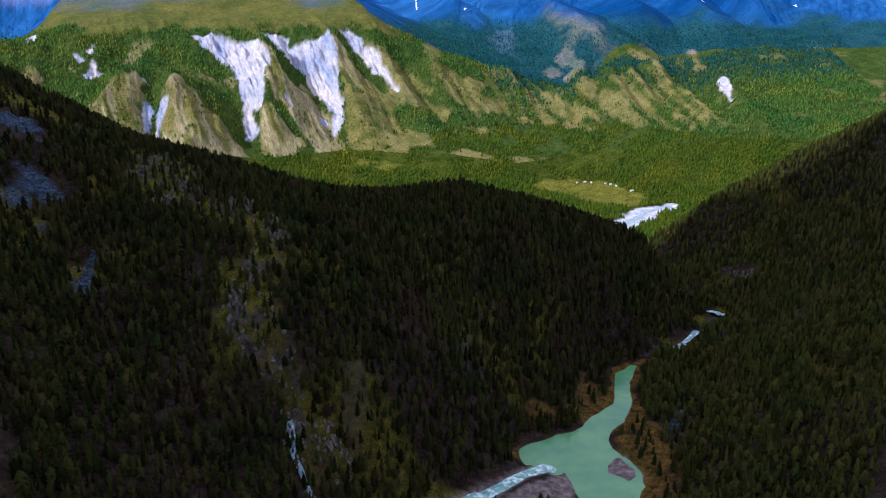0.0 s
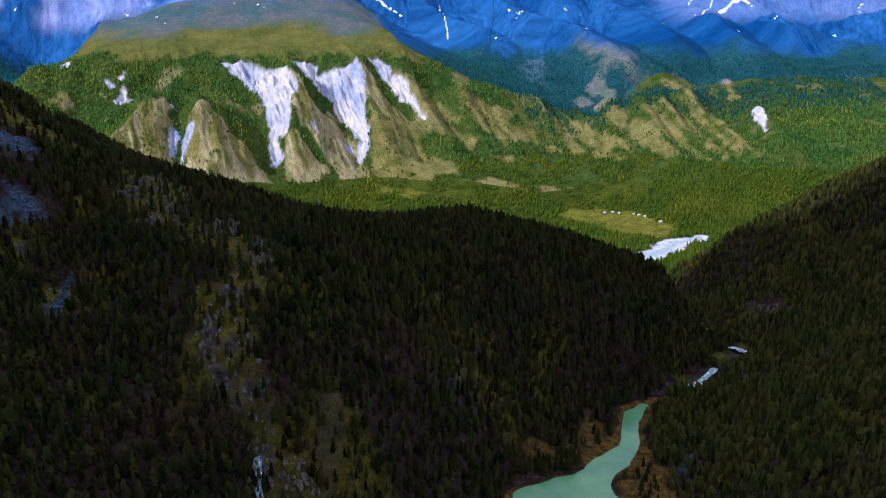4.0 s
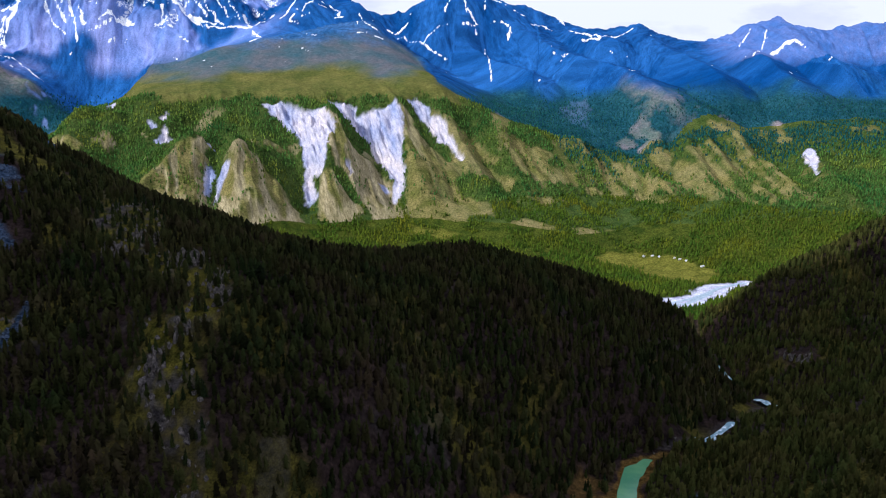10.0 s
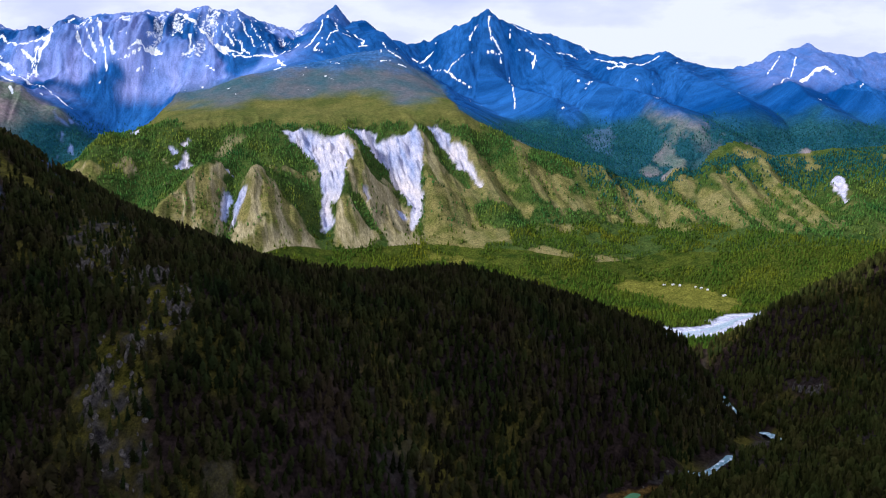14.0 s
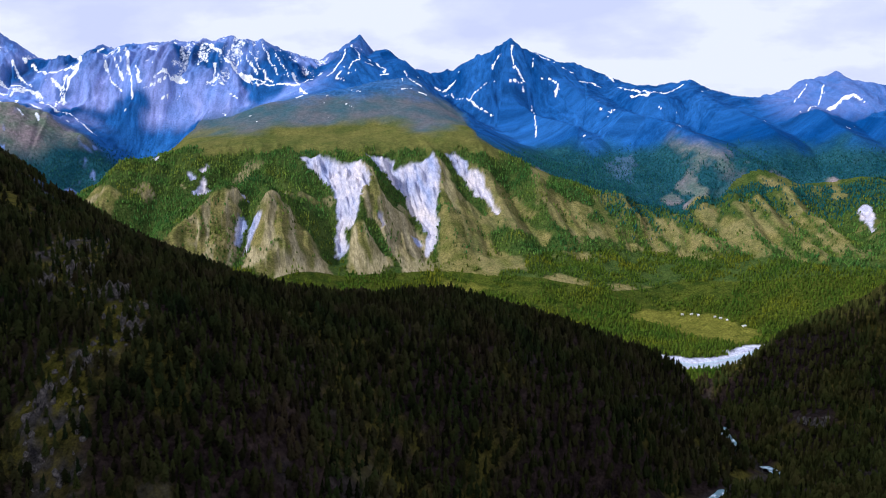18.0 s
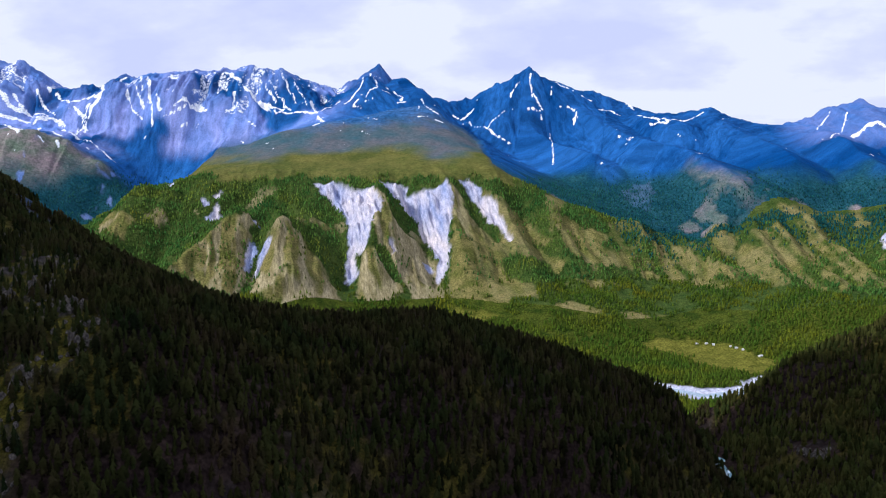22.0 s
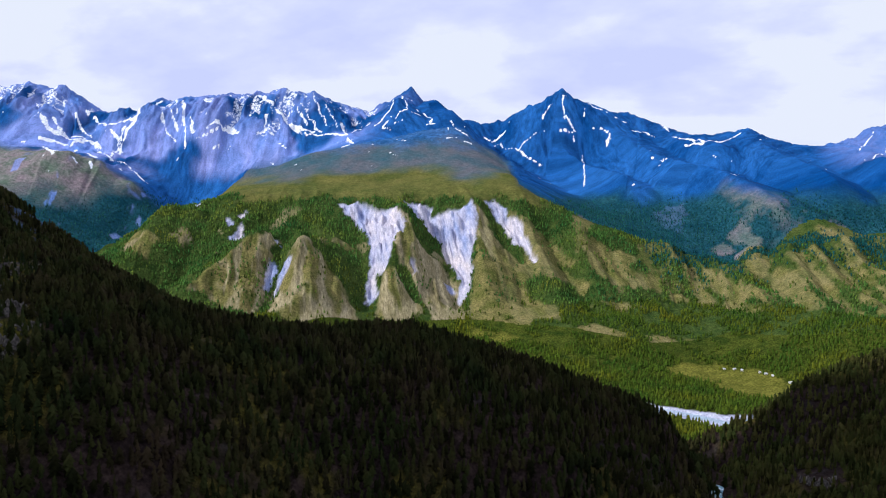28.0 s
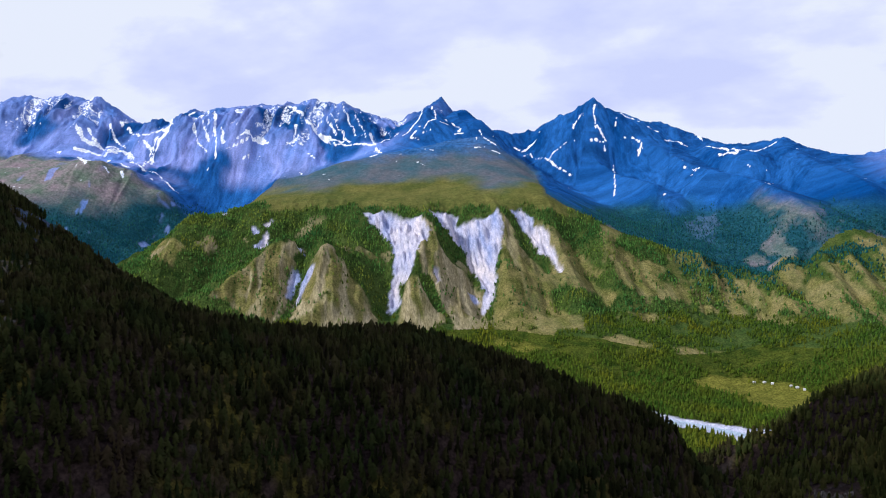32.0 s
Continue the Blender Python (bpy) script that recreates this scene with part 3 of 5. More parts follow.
GULLIES = dict(
    gully_a=[(-900, 2500), (-850, 2350), (-800, 2160)],
    gully_b=[(-760, 2740), (-690, 2600), (-630, 2480), (-590, 2390)],
    gully_c=[(-540, 2870), (-450, 2720), (-380, 2600), (-330, 2500)],
    gully_d=[(-350, 2960), (-244, 2841), (-160, 2746), (-123, 2579)],
    gully_e=[(-510, 2520), (-440, 2420)],
    gully_f=[(647, 3062), (753, 2650)],
    gully_g=[(738, 3045), (857, 2619)],
    gully_h=[(581, 3285), (567, 2865)],
    gully_i=[(328, 3061), (451, 2781)],
    gully_j=[(41, 2897), (127, 2639)],
    gully_k=[(931, 2916), (921, 2647)],
    gully_l=[(-137, 2917), (58, 2597)],
    gully_m=[(-1240, 2620), (-1180, 2400), (-1130, 2200)],
    gully_n=[(-1010, 2600), (-1030, 2420), (-1050, 2300)],
)


def outline_distance(x, y, poly, reach=60.0):
    """Distance to a closed outline, negative inside; reach or more where it is far."""
    out = np.full(np.shape(x), reach)
    p = np.array(poly, float)
    near = (x > p[:, 0].min() - reach) & (x < p[:, 0].max() + reach) & (y > p[:, 1].min() - reach) & (y < p[:, 1].max() + reach)
    if not near.any():
        return out
    a, b = x[near], y[near]
    d, inside = np.full(a.shape, 1e9), np.zeros(a.shape, bool)
    for (x0, y0), (x1, y1) in zip(p, np.roll(p, -1, 0)):
        u = np.clip(((a - x0) * (x1 - x0) + (b - y0) * (y1 - y0)) / ((x1 - x0) ** 2 + (y1 - y0) ** 2), 0, 1)
        d = np.minimum(d, np.hypot(a - x0 - u * (x1 - x0), b - y0 - u * (y1 - y0)))
        with np.errstate(divide="ignore", invalid="ignore"):
            inside ^= ((y0 > b) != (y1 > b)) & (a < (x1 - x0) * (b - y0) / (y1 - y0) + x0)
    out[near] = np.where(inside, -d, d)
    return out


def line_distance(x, y, line):
    d = np.full(np.shape(x), 1e9)
    for a, b in zip(line, line[1:]):
        ux, uy = b[0] - a[0], b[1] - a[1]
        u = np.clip(((x - a[0]) * ux + (y - a[1]) * uy) / (ux * ux + uy * uy), 0, 1)
        d = np.minimum(d, np.hypot(x - a[0] - u * ux, y - a[1] - u * uy))
    return d


def crest_frame(x, y, lines):
    """Distance to the nearest crest, and how far along it."""
    best, along, base = np.full(np.shape(x), 1e9), np.zeros(np.shape(x)), 0.0
    for line in lines:
        for a, b in zip(line, line[1:]):
            ux, uy = b[0] - a[0], b[1] - a[1]
            n = math.hypot(ux, uy)
            u = np.clip(((x - a[0]) * ux + (y - a[1]) * uy) / (n * n), 0, 1)
            d = np.hypot(x - a[0] - u * ux, y - a[1] - u * uy)
            hit = d < best
            best, along = np.where(hit, d, best), np.where(hit, base + u * n, along)
            base += n
        base += 500
    return best, along


def edge_y(x, nodes):
    return np.interp(x, [n[0] for n in nodes], [n[1] for n in nodes])


VALLEY_EDGE = [(-3500, 1500), (-600, 1400), (0, 1300), (345, 1330), (800, 1500), (3000, 1600)]
FOOT_EDGE = [(-3500, 1700), (-1400, 1880), (-991, 2030), (-726, 2060), (-565, 2290), (-315, 2450), (223, 2445), (432, 2583), (760, 2470), (3000, 2300)]
RANGE_EDGE = [(-3500, 1900), (-1560, 2300), (-1470, 2750), (-1481, 3246), (-1000, 3420), (-626, 3625), (-426, 3555), (-280, 3123), (279, 3140), (441, 3113), (663, 3282), (937, 3314), (3000, 3000)]


def zone(x, y):
    """0 near hill, 1 near slope across the stream, 2 valley floor, 3 scree mountain and its foothills, 4 main range, 5 snowy western range, 6 its side hill."""
    stream = LINES["stream"]
    side = x > np.interp(y, [p[1] for p in stream], [p[0] for p in stream])
    z = np.where(side, 1, 0)
    z = np.where(y > edge_y(x, VALLEY_EDGE), 2, z)
    z = np.where(y > edge_y(x, FOOT_EDGE), 3, z)
    far = np.where(x < -1480, np.where(y < 2900, 6, 5), np.where((x < -1180) & (y > 3000), 5, 4))
    return np.where(y > edge_y(x, RANGE_EDGE), far, z)


FAR_RIBS = dict(
    arm_a=[(-312, 4322), (-310, 4125), (-202, 3978), (51, 3662)],
    arm_b=[(-1057, 4171), (-1010, 3900), (-930, 3650)],
    arm_c=[(-1057, 4171), (-900, 3980), (-700, 3700)],
    arm_d=[(-312, 4322), (-42, 4202), (241, 3841), (557, 3493), (726, 3156)],
    arm_e=[(571, 4246), (705, 3894), (832, 3525)],
    arm_f=[(1248, 4333), (1233, 4052), (1359, 3683)],
    arm_g=[(-312, 4322), (-407, 4121), (-434, 4052)],
    arm_h=[(178, 4519), (335, 4221), (441, 4000)],
    arm_i=[(834, 4105), (1043, 3789), (1127, 3472)],
    arm_j=[(-2107, 3550), (-2060, 3300)],
    arm_k=[(-1743, 3650), (-1720, 3400)],
    arm_l=[(-1541, 3700), (-1500, 3500)],
    arm_m=[(-2487, 3350), (-2430, 3120)],
    arm_n=[(-1401, 3750), (-1330, 3600)],
)
SNOW_RUNS = dict(
    peak_field=(9, [(-2394, 3087), (-2327, 3072), (-2272, 3088), (-2192, 3125)]),
    peak_gully=(7, [(-2352, 3120), (-2306, 3096), (-2269, 3101)]),
    peak_rib=(6, [(-2310, 3204), (-2240, 3168), (-2180, 3145)]),
    peak_foot=(8, [(-2332, 3013), (-2255, 3050), (-2185, 3099)]),
    peak_notch=(7, [(-2324, 3275), (-2282, 3258), (-2304, 3308)]),
    arete_a=(5, [(-2250, 3253), (-2149, 3216), (-2100, 3245), (-2080, 3275)]),
    bowl_a=(7, [(-2096, 3397), (-2038, 3256), (-2039, 3196), (-2021, 3114)]),
    bowl_b=(6, [(-2119, 3194), (-2040, 3159), (-1991, 3092)]),
    bowl_c=(5, [(-2060, 3215), (-2056, 3182), (-1996, 3047)]),
    bowl_d=(10, [(-2054, 3259), (-2049, 3283)]),
    lip=(4, [(-2035, 3352), (-2068, 3462), (-2064, 3542)]),
    traverse=(4, [(-2127, 3111), (-2021, 3027), (-1945, 3030), (-1856, 2998), (-1761, 2969)]),
    shelf_a=(5, [(-2192, 3041), (-2201, 3102), (-2136, 3140)]),
    shelf_b=(6, [(-2278, 2982), (-1957, 2678), (-2126, 2993)]),
    shelf_c=(4, [(-2069, 2972), (-1990, 2955)]),
    shelf_d=(5, [(-2116, 3151), (-2128, 3131), (-2067, 3072)]),
    shelf_e=(5, [(-1862, 2765), (-1842, 2745)]),
    shelf_f=(5, [(-1894, 2722), (-1874, 2708)]),
    slabs_a=(4, [(-1968, 3356), (-1938, 3323), (-1895, 3285), (-1838, 3270)]),
    slabs_b=(4, [(-1977, 3413), (-1921, 3369), (-1856, 3312)]),
    slabs_c=(3, [(-2004, 3511), (-1954, 3443), (-1912, 3385)]),
    slabs_d=(3, [(-1952, 3493), (-1861, 3366), (-1799, 3287), (-1774, 3237)]),
    slabs_e=(6, [(-1822, 3348), (-1773, 3304), (-1763, 3292)]),
    ledge_a=(4, [(-1741, 3282), (-1704, 3310), (-1672, 3339)]),
    ledge_b=(6, [(-1719, 3329), (-1680, 3363), (-1652, 3384), (-1607, 3401)]),
    ledge_c=(5, [(-1659, 3398), (-1631, 3401)]),
    ledge_d=(6, [(-1532, 3520), (-1504, 3449), (-1526, 3428)]),
    ledge_e=(4, [(-1512, 3427), (-1458, 3455)]),
    ledge_f=(4, [(-1663, 3284), (-1651, 3301)]),
    ledge_g=(4, [(-1627, 3315), (-1611, 3334)]),
    ledge_h=(4, [(-1401, 3313), (-1372, 3292)]),
    ledge_i=(3, [(-1411, 3412), (-1376, 3407)]),
    couloir=(6, [(-1637, 3641), (-1556, 3594), (-1465, 3551), (-1404, 3537), (-1319, 3502), (-1227, 3539), (-1151, 3550)]),
    apron=(11, [(-1402, 3533), (-1311, 3545)]),
    fan_a=(4, [(-1151, 3550), (-1204, 3628)]),
    fan_b=(4, [(-1151, 3550), (-1131, 3636), (-1075, 3632)]),
    flute_a=(2, [(-1507, 3668), (-1427, 3618), (-1350, 3571)]),
    flute_b=(2, [(-1424, 3642), (-1331, 3589), (-1267, 3539)]),
    flute_c=(2, [(-1381, 3702), (-1337, 3666), (-1235, 3558)]),
    flute_d=(2, [(-1326, 3705), (-1204, 3580)]),
    foot_a=(4, [(-1140, 3524), (-1056, 3420), (-1093, 3384)]),
    a_couloir=(7, [(-1079, 4082), (-977, 3664), (-1001, 3579), (-1027, 3561)]),
    a_face=(4, [(-1058, 4063), (-891, 3630), (-924, 3585)]),
    a_ledge=(4, [(-951, 3588), (-967, 3527), (-924, 3509)]),
    a_step=(3, [(-893, 3612), (-833, 3627)]),
    a_right=(4, [(-876, 3723), (-782, 3631), (-768, 3601)]),
    a_patch=(3, [(-789, 3570), (-748, 3603)]),
    a_low=(3, [(-925, 3550), (-893, 3570)]),
    a_arete=(3, [(-695, 3647), (-673, 3611), (-628, 3586), (-604, 3588)]),
    a_bench=(4, [(-668, 3501), (-636, 3530)]),
    a_bench_low=(4, [(-602, 3514), (-567, 3519)]),
    a_foot=(4, [(-861, 3327), (-823, 3302)]),
    col=(5, [(-662, 4113), (-619, 4114), (-584, 4151), (-566, 4175)]),
    col_run=(3, [(-597, 4078), (-501, 4021), (-455, 3997), (-392, 3951), (-337, 3948)]),
    col_arm=(3, [(-458, 4012), (-435, 4037), (-388, 4089)]),
    b_couloir=(5, [(-292, 4289), (-292, 4249), (-265, 4200), (-235, 4184), (-212, 4162)]),
    b_left=(4, [(-357, 4244), (-377, 4192), (-376, 4152)]),
    b_ledge=(4, [(-283, 4125), (-231, 4152), (-214, 4130)]),
    b_ridge=(3, [(-171, 4368), (-99, 4366), (-25, 4340), (17, 4350)]),
    b_mark=(2, [(-194, 4309), (-181, 4250)]),
    b_patch=(3, [(-145, 4205), (-112, 4208)]),
    b_corner=(4, [(-99, 4214), (-56, 4197), (-59, 4145)]),
    b_thread=(1.6, [(-174, 4106), (-130, 3821), (-118, 3690)]),
    b_shelf=(3, [(54, 4280), (117, 4310), (154, 4279)]),
    b_low=(3, [(156, 3919), (200, 3860)]),
    c_top=(7, [(183, 4488), (212, 4408)]),
    c_field=(7, [(241, 4300), (294, 4200), (381, 4054)]),
    c_band=(6, [(294, 4120), (368, 4038), (459, 4122), (539, 4197)]),
    d_b=(3, [(1094, 4220), (1008, 4054)]),
    d_c=(3, [(1153, 4145), (1025, 3805)]),
    d_field=(8, [(1131, 3937), (1187, 3944), (1219, 3944), (1247, 3908)]),
)
SIDE_SCREE = [[(-1723, 2778), (-1702, 2788), (-1661, 2794), (-1632, 2795), (-1652, 2765), (-1688, 2758)], [(-1629, 2708), (-1601, 2709), (-1381, 2463), (-1370, 2417), (-1567, 2659)], [(-1646, 2635), (-1623, 2643), (-1592, 2631), (-1609, 2623)], [(-1590, 2572), (-1574, 2574), (-1417, 2387), (-1522, 2498)]]
CRESTS = [LINES["left_range"], LINES["main_range"], LINES["right_range"]]


def land(x, y):
    """Height of the ground and the masks of what covers it."""
    h = base_height(x, y)
    near = 1 - step01(1350, 1650, y)
    far = step01(-60, 120, y - edge_y(x, RANGE_EDGE))
    wob = fractal(x, y, 40, 3, 5)
    wob_big = fractal(x, y, 160, 3, 8)
    m = {}
    # near hills
    rock = np.zeros(np.shape(x))
    for poly in ROCKS.values():
        rock = np.maximum(rock, 1 - step01(-8, 8, outline_distance(x, y, poly) + 14 * wob))
    strip = 1 - step01(6, 15, line_distance(x, y, SPUR_LINE) + 18 * wob)
    spur = np.maximum(rock, strip)
    rock = np.maximum(rock, 0.8 * strip)
    rock = rock * step01(0.12, 0.36, fractal(x, y, 14, 3, 33))
    rock = np.maximum(rock, step01(0.42, 0.55, fractal(x, y, 34, 4, 31)) * near * 0.45)
    talus = np.zeros(np.shape(x))
    for poly in TALUS:
        talus = np.maximum(talus, (1 - step01(-6, 6, outline_distance(x, y, poly) + 24 * wob)) * step01(-0.30, 0.05, fractal(x, y, 30, 4, 35)))
    m["cleared"] = np.zeros(np.shape(x))
    for poly in TALUS[:2]:
        m["cleared"] = np.maximum(m["cleared"], 1 - step01(4, 18, outline_distance(x, y, poly)))
    crag = fractal(x, y, 26, 4, 12, True)
    h = h + near * (5.0 * fractal(x, y, 90, 4, 3) + 1.5 * fractal(x, y, 14, 3, 4)) + near * rock * (crag - 0.55) * 17
    pool = outline_distance(x, y, POOL) + 6 * fractal(x, y, 24, 4, 6)
    shore = 1 - step01(12, 45, pool)
    h = h * (1 - shore) + shore * (POOL_LEVEL + np.clip(pool * 0.16, -3.0, 5.0))
    bars = np.minimum(outline_distance(x, y, ISLAND), outline_distance(x, y, BAR)) + 4 * fractal(x, y, 11, 3, 7)
    h = np.where(bars < 8, np.maximum(h, POOL_LEVEL - 0.45 + np.clip(-bars * 0.14, -3.0, 1.3)), h)
    inlet = line_distance(x, y, INLET)
    h = np.where(inlet < 75, np.minimum(h, POOL_LEVEL - 0.6 + 0.02 * np.clip(100 - x, 0, 200) + 0.2 * np.clip(inlet - 5, 0, 100) ** 1.5), h)
    m["inlet"] = inlet
    m["bar"] = np.maximum(1 - step01(-1, 3, bars), (1 - step01(7, 12, inlet + 4 * wob)) * (x < 105))
    brook = line_distance(x, y, LINES["stream"][6:])
    h = h - (1 - step01(3, 14, brook)) * 2.0 * (y > 845)
    m["bank"] = (1 - step01(1, 4 + 50 * step01(0, 40, x - np.interp(y, [560, 650, 700, 760, 830], [140, 165, 190, 205, 235])), pool + 16 * wob)) * (pool > -60) * (pool < 59)
    m["bank"] = np.maximum(m["bank"], 0.75 * (1 - step01(-8, 6, outline_distance(x, y, BANK_WEST) + 14 * wob)) * step01(-0.25, 0.2, fractal(x, y, 12, 3, 47)))
    m["bank"] = np.maximum(m["bank"], (1 - step01(-5, 4, outline_distance(x, y, BANK_EAST) + 9 * wob)) * step01(-0.45, -0.05, fractal(x, y, 13, 3, 49)) * (pool > 2))
    m["rock"], m["talus"] = np.maximum(rock, (1 - step01(4, 9, brook + 5 * wob)) * near * (y > 845) * (y < 1100) * 0.6), talus
    m["moss"], m["spur"] = np.maximum(spur * (x < 300) * (0.45 + 0.55 * step01(560, 620, y)), 0.8 * step01(0.05, 0.35, fractal(x, y, 55, 4, 41))), spur
    bare_slope = 1 - step01(-8, 10, outline_distance(x, y, OPEN_SLOPE) + 20 * wob)
    m["moss"], m["spur"] = np.maximum(m["moss"], bare_slope), np.maximum(m["spur"], 0.9 * bare_slope)
    m["pool"], m["brook"] = pool, brook
    # valley
    gravel = line_distance(x, y, GRAVEL_LINE) + 26 * wob
    m["gravel"] = 1 - step01(30, 40, gravel + 22 * step01(520, 660, x))
    h = h - 1.5 * m["gravel"] * step01(1500, 1700, y)
    m["meadow"] = np.zeros(np.shape(x))
    for k, poly in enumerate(MEADOWS.values()):
        m["meadow"] = np.maximum(m["meadow"], (1 - step01(-12, 12, outline_distance(x, y, poly) + 24 * wob)) * (1.0 if k == 0 else 0.8))
    # scree mountain
    scree, sd_all = np.zeros(np.shape(x)), np.full(np.shape(x), 60.0)
    for poly in SCARS.values():
        d = outline_distance(x, y, poly) + 9 * fractal(x, y, 48, 4, 15) + 7 * fractal(x, y, 13, 2, 16)
        scree, sd_all = np.maximum(scree, 1 - step01(-5, 5, d)), np.minimum(sd_all, d)
    east = step01(200, 600, x)
    ca = 0.90 * (1 - east) + 0.75 * east
    sa = np.sqrt(1 - ca * ca)
    across, down = ca * x + sa * y, -sa * x + ca * y
    across = across + 12 * fractal(x, y, 70, 3, 24)
    ribs = fractal(across, down * 0.20, 42, 4, 21, True)
    body = step01(0, 150, y - edge_y(x, FOOT_EDGE)) * (1 - far)
    fine_ribs = fractal(across, down * 0.12, 24, 2, 28, True)
    inner = step01(0, -22, sd_all)
    h = h + inner * ((ribs - 0.6) * 72 + (fine_ribs - 0.6) * 28) - 14 * step01(15, -25, sd_all)
    steep = body * (1 - step01(430, 520, h))
    folds = fractal(across, down * 0.13, 105, 4, 22, True)
    h = h + steep * (1 - scree) * ((folds - 0.58) * (42 - 22 * step01(-250, 0, x)) + 4 * fractal(x, y, 40, 3, 23)) + body * (1 - steep) * 16 * fractal(x, y, 180, 4, 26)
    on = body > 0
    cut = np.zeros(np.shape(x))
    if on.any():
        bx, by = x[on] + 10 * wob[on], y[on] + 10 * fractal(x[on], y[on], 40, 3, 29)
        rise, drop = np.full(bx.shape, 1e9), np.full(bx.shape, 1e9)
        for line in RIBS.values():
            rise = np.minimum(rise, line_distance(bx, by, line))
        for line in GULLIES.values():
            drop = np.minimum(drop, line_distance(bx, by, line))
        cut[on] = 30 * np.clip(1 - rise / 75, 0, 1) - 26 * np.clip(1 - drop / 65, 0, 1)
    h = h + cut * step01(0.1, 0.8, body)
    h = h - 62 * np.clip(1 - line_distance(x + 8 * wob, y, RAVINE) / 125, 0, 1) ** 1.2 * body
    grass = np.zeros(np.shape(x))
    for poly in GRASS.values():
        grass = np.maximum(grass, 1 - step01(-9, 9, outline_distance(x, y, poly) + 15 * wob + 5 * fractal(x, y, 11, 2, 30)))
    grass = np.maximum(grass, 0.5 * step01(0.36, 0.46, fractal(x, y, 90, 4, 64)) * body * step01(130, 170, h) * (1 - step01(400, 430, h)))
    grass = np.where(outline_distance(x, y, WOOD_STRIP) + 10 * wob < 0, 0.0, grass)
    h = h + grass * ((ribs - 0.6) * 20 + (fine_ribs - 0.6) * 9) * body * (1 - 0.6 * step01(-330, -200, x))
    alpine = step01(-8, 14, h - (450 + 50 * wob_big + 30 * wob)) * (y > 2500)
    m["hazed_heath"] = alpine * step01(-35, 35, h - (556 + 60 * wob_big))
    m["scree"], m["grass"], m["alpine"] = scree, grass, alpine
    m["bare"] = np.clip(grass, 0, 1) * step01(0.52, 0.70, fractal(across, down * 0.3, 60, 4, 27, True)) * (0.8 - 0.68 * step01(-420, -200, x))
    # far ranges
    crest, along = np.full(np.shape(x), 900.0), np.zeros(np.shape(x))
    sel = (far > 0) | (h > 560)
    if sel.any():
        crest[sel], along[sel] = crest_frame(x[sel], y[sel], CRESTS)
    warp = 70 * fractal(x, y, 240, 4, 50)
    spurs = fractal(along + warp, crest * 0.22, 330, 4, 51, True)
    chutes = fractal(along + 0.8 * warp, crest * 0.40 + 300, 68, 4, 53, True)
    rough = fractal(x + warp, y, 150, 5, 55, True)
    fade = step01(5, 260, crest)
    high = step01(430, 620, h)
    west = 1 - step01(-1250, -900, x)
    wall = 1 - step01(170, 330, crest)
    h = h + far * (0.25 + 0.75 * high) * ((spurs - 0.60) * (48 + 50 * west) * fade + (chutes - 0.58) * (16 + (6 + 74 * west * wall) * fade) + 14 * fractal(along, along * 0, 46, 3, 59) * (1 - fade) + (rough - 0.58) * (6 + (6 + 26 * west * wall) * fade) + (fractal(x, y, 58, 4, 58, True) - 0.58) * (9 + 18 * west * wall))
    h = h + 14 * np.clip(1 - np.hypot(x + 1057, y - 4171) / 300, 0, 1) + 22 * np.clip(1 - np.hypot(x + 312, y - 4322) / 110, 0, 1)
    h = h - 38 * np.exp(-(np.hypot(x + 945, y - 4080) / 85) ** 2)
    saddle = (1 - step01(0, 260, np.hypot((x + 760) * 0.55, y - 3640))) * (x < 200)
    if sel.any():
        arm = np.full(int(sel.sum()), 1e9)
        for line in FAR_RIBS.values():
            arm = np.minimum(arm, line_distance(x[sel] + 0.5 * warp[sel], y[sel], line))
        h[sel] += far[sel] * 85 * np.clip(1 - arm / 175, 0, 1) * step01(0, 380, crest[sel])
    # Haze-blue rock tone by height, lower down in the hazy western valley.
    m["hazed_rock"] = np.maximum(far * step01(425, 510, h + 60 * wob_big + 130 * west) * (1 - 0.75 * saddle), step01(625, 700, h + 60 * wob_big))
    m["hazed_heath"] = np.maximum(m["hazed_heath"] * (1 - far), far * saddle)
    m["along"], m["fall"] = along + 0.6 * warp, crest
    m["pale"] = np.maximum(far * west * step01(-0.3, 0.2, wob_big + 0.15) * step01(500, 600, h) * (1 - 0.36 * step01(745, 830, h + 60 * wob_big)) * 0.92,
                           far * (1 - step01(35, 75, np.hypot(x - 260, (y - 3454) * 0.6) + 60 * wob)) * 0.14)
    # The right range is lightened as haze would, to part it from the front ridge.
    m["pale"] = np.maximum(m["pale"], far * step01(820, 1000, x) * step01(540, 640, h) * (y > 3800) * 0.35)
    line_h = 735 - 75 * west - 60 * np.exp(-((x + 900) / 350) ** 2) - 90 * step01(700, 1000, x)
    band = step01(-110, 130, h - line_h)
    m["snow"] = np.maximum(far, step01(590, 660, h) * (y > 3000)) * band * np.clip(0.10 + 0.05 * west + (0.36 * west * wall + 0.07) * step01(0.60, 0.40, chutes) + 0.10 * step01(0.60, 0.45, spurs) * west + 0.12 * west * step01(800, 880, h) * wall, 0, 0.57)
    runs = np.zeros(int(sel.sum()))
    ragged, shift = fractal(x[sel], y[sel], 30, 3, 91), fractal(x[sel], y[sel], 34, 3, 92)
    for width, line in SNOW_RUNS.values():
        width = width if line[0][0] < -1100 else 0.68 * width
        d = line_distance(x[sel] + 9 * ragged, y[sel] + 9 * shift, line)
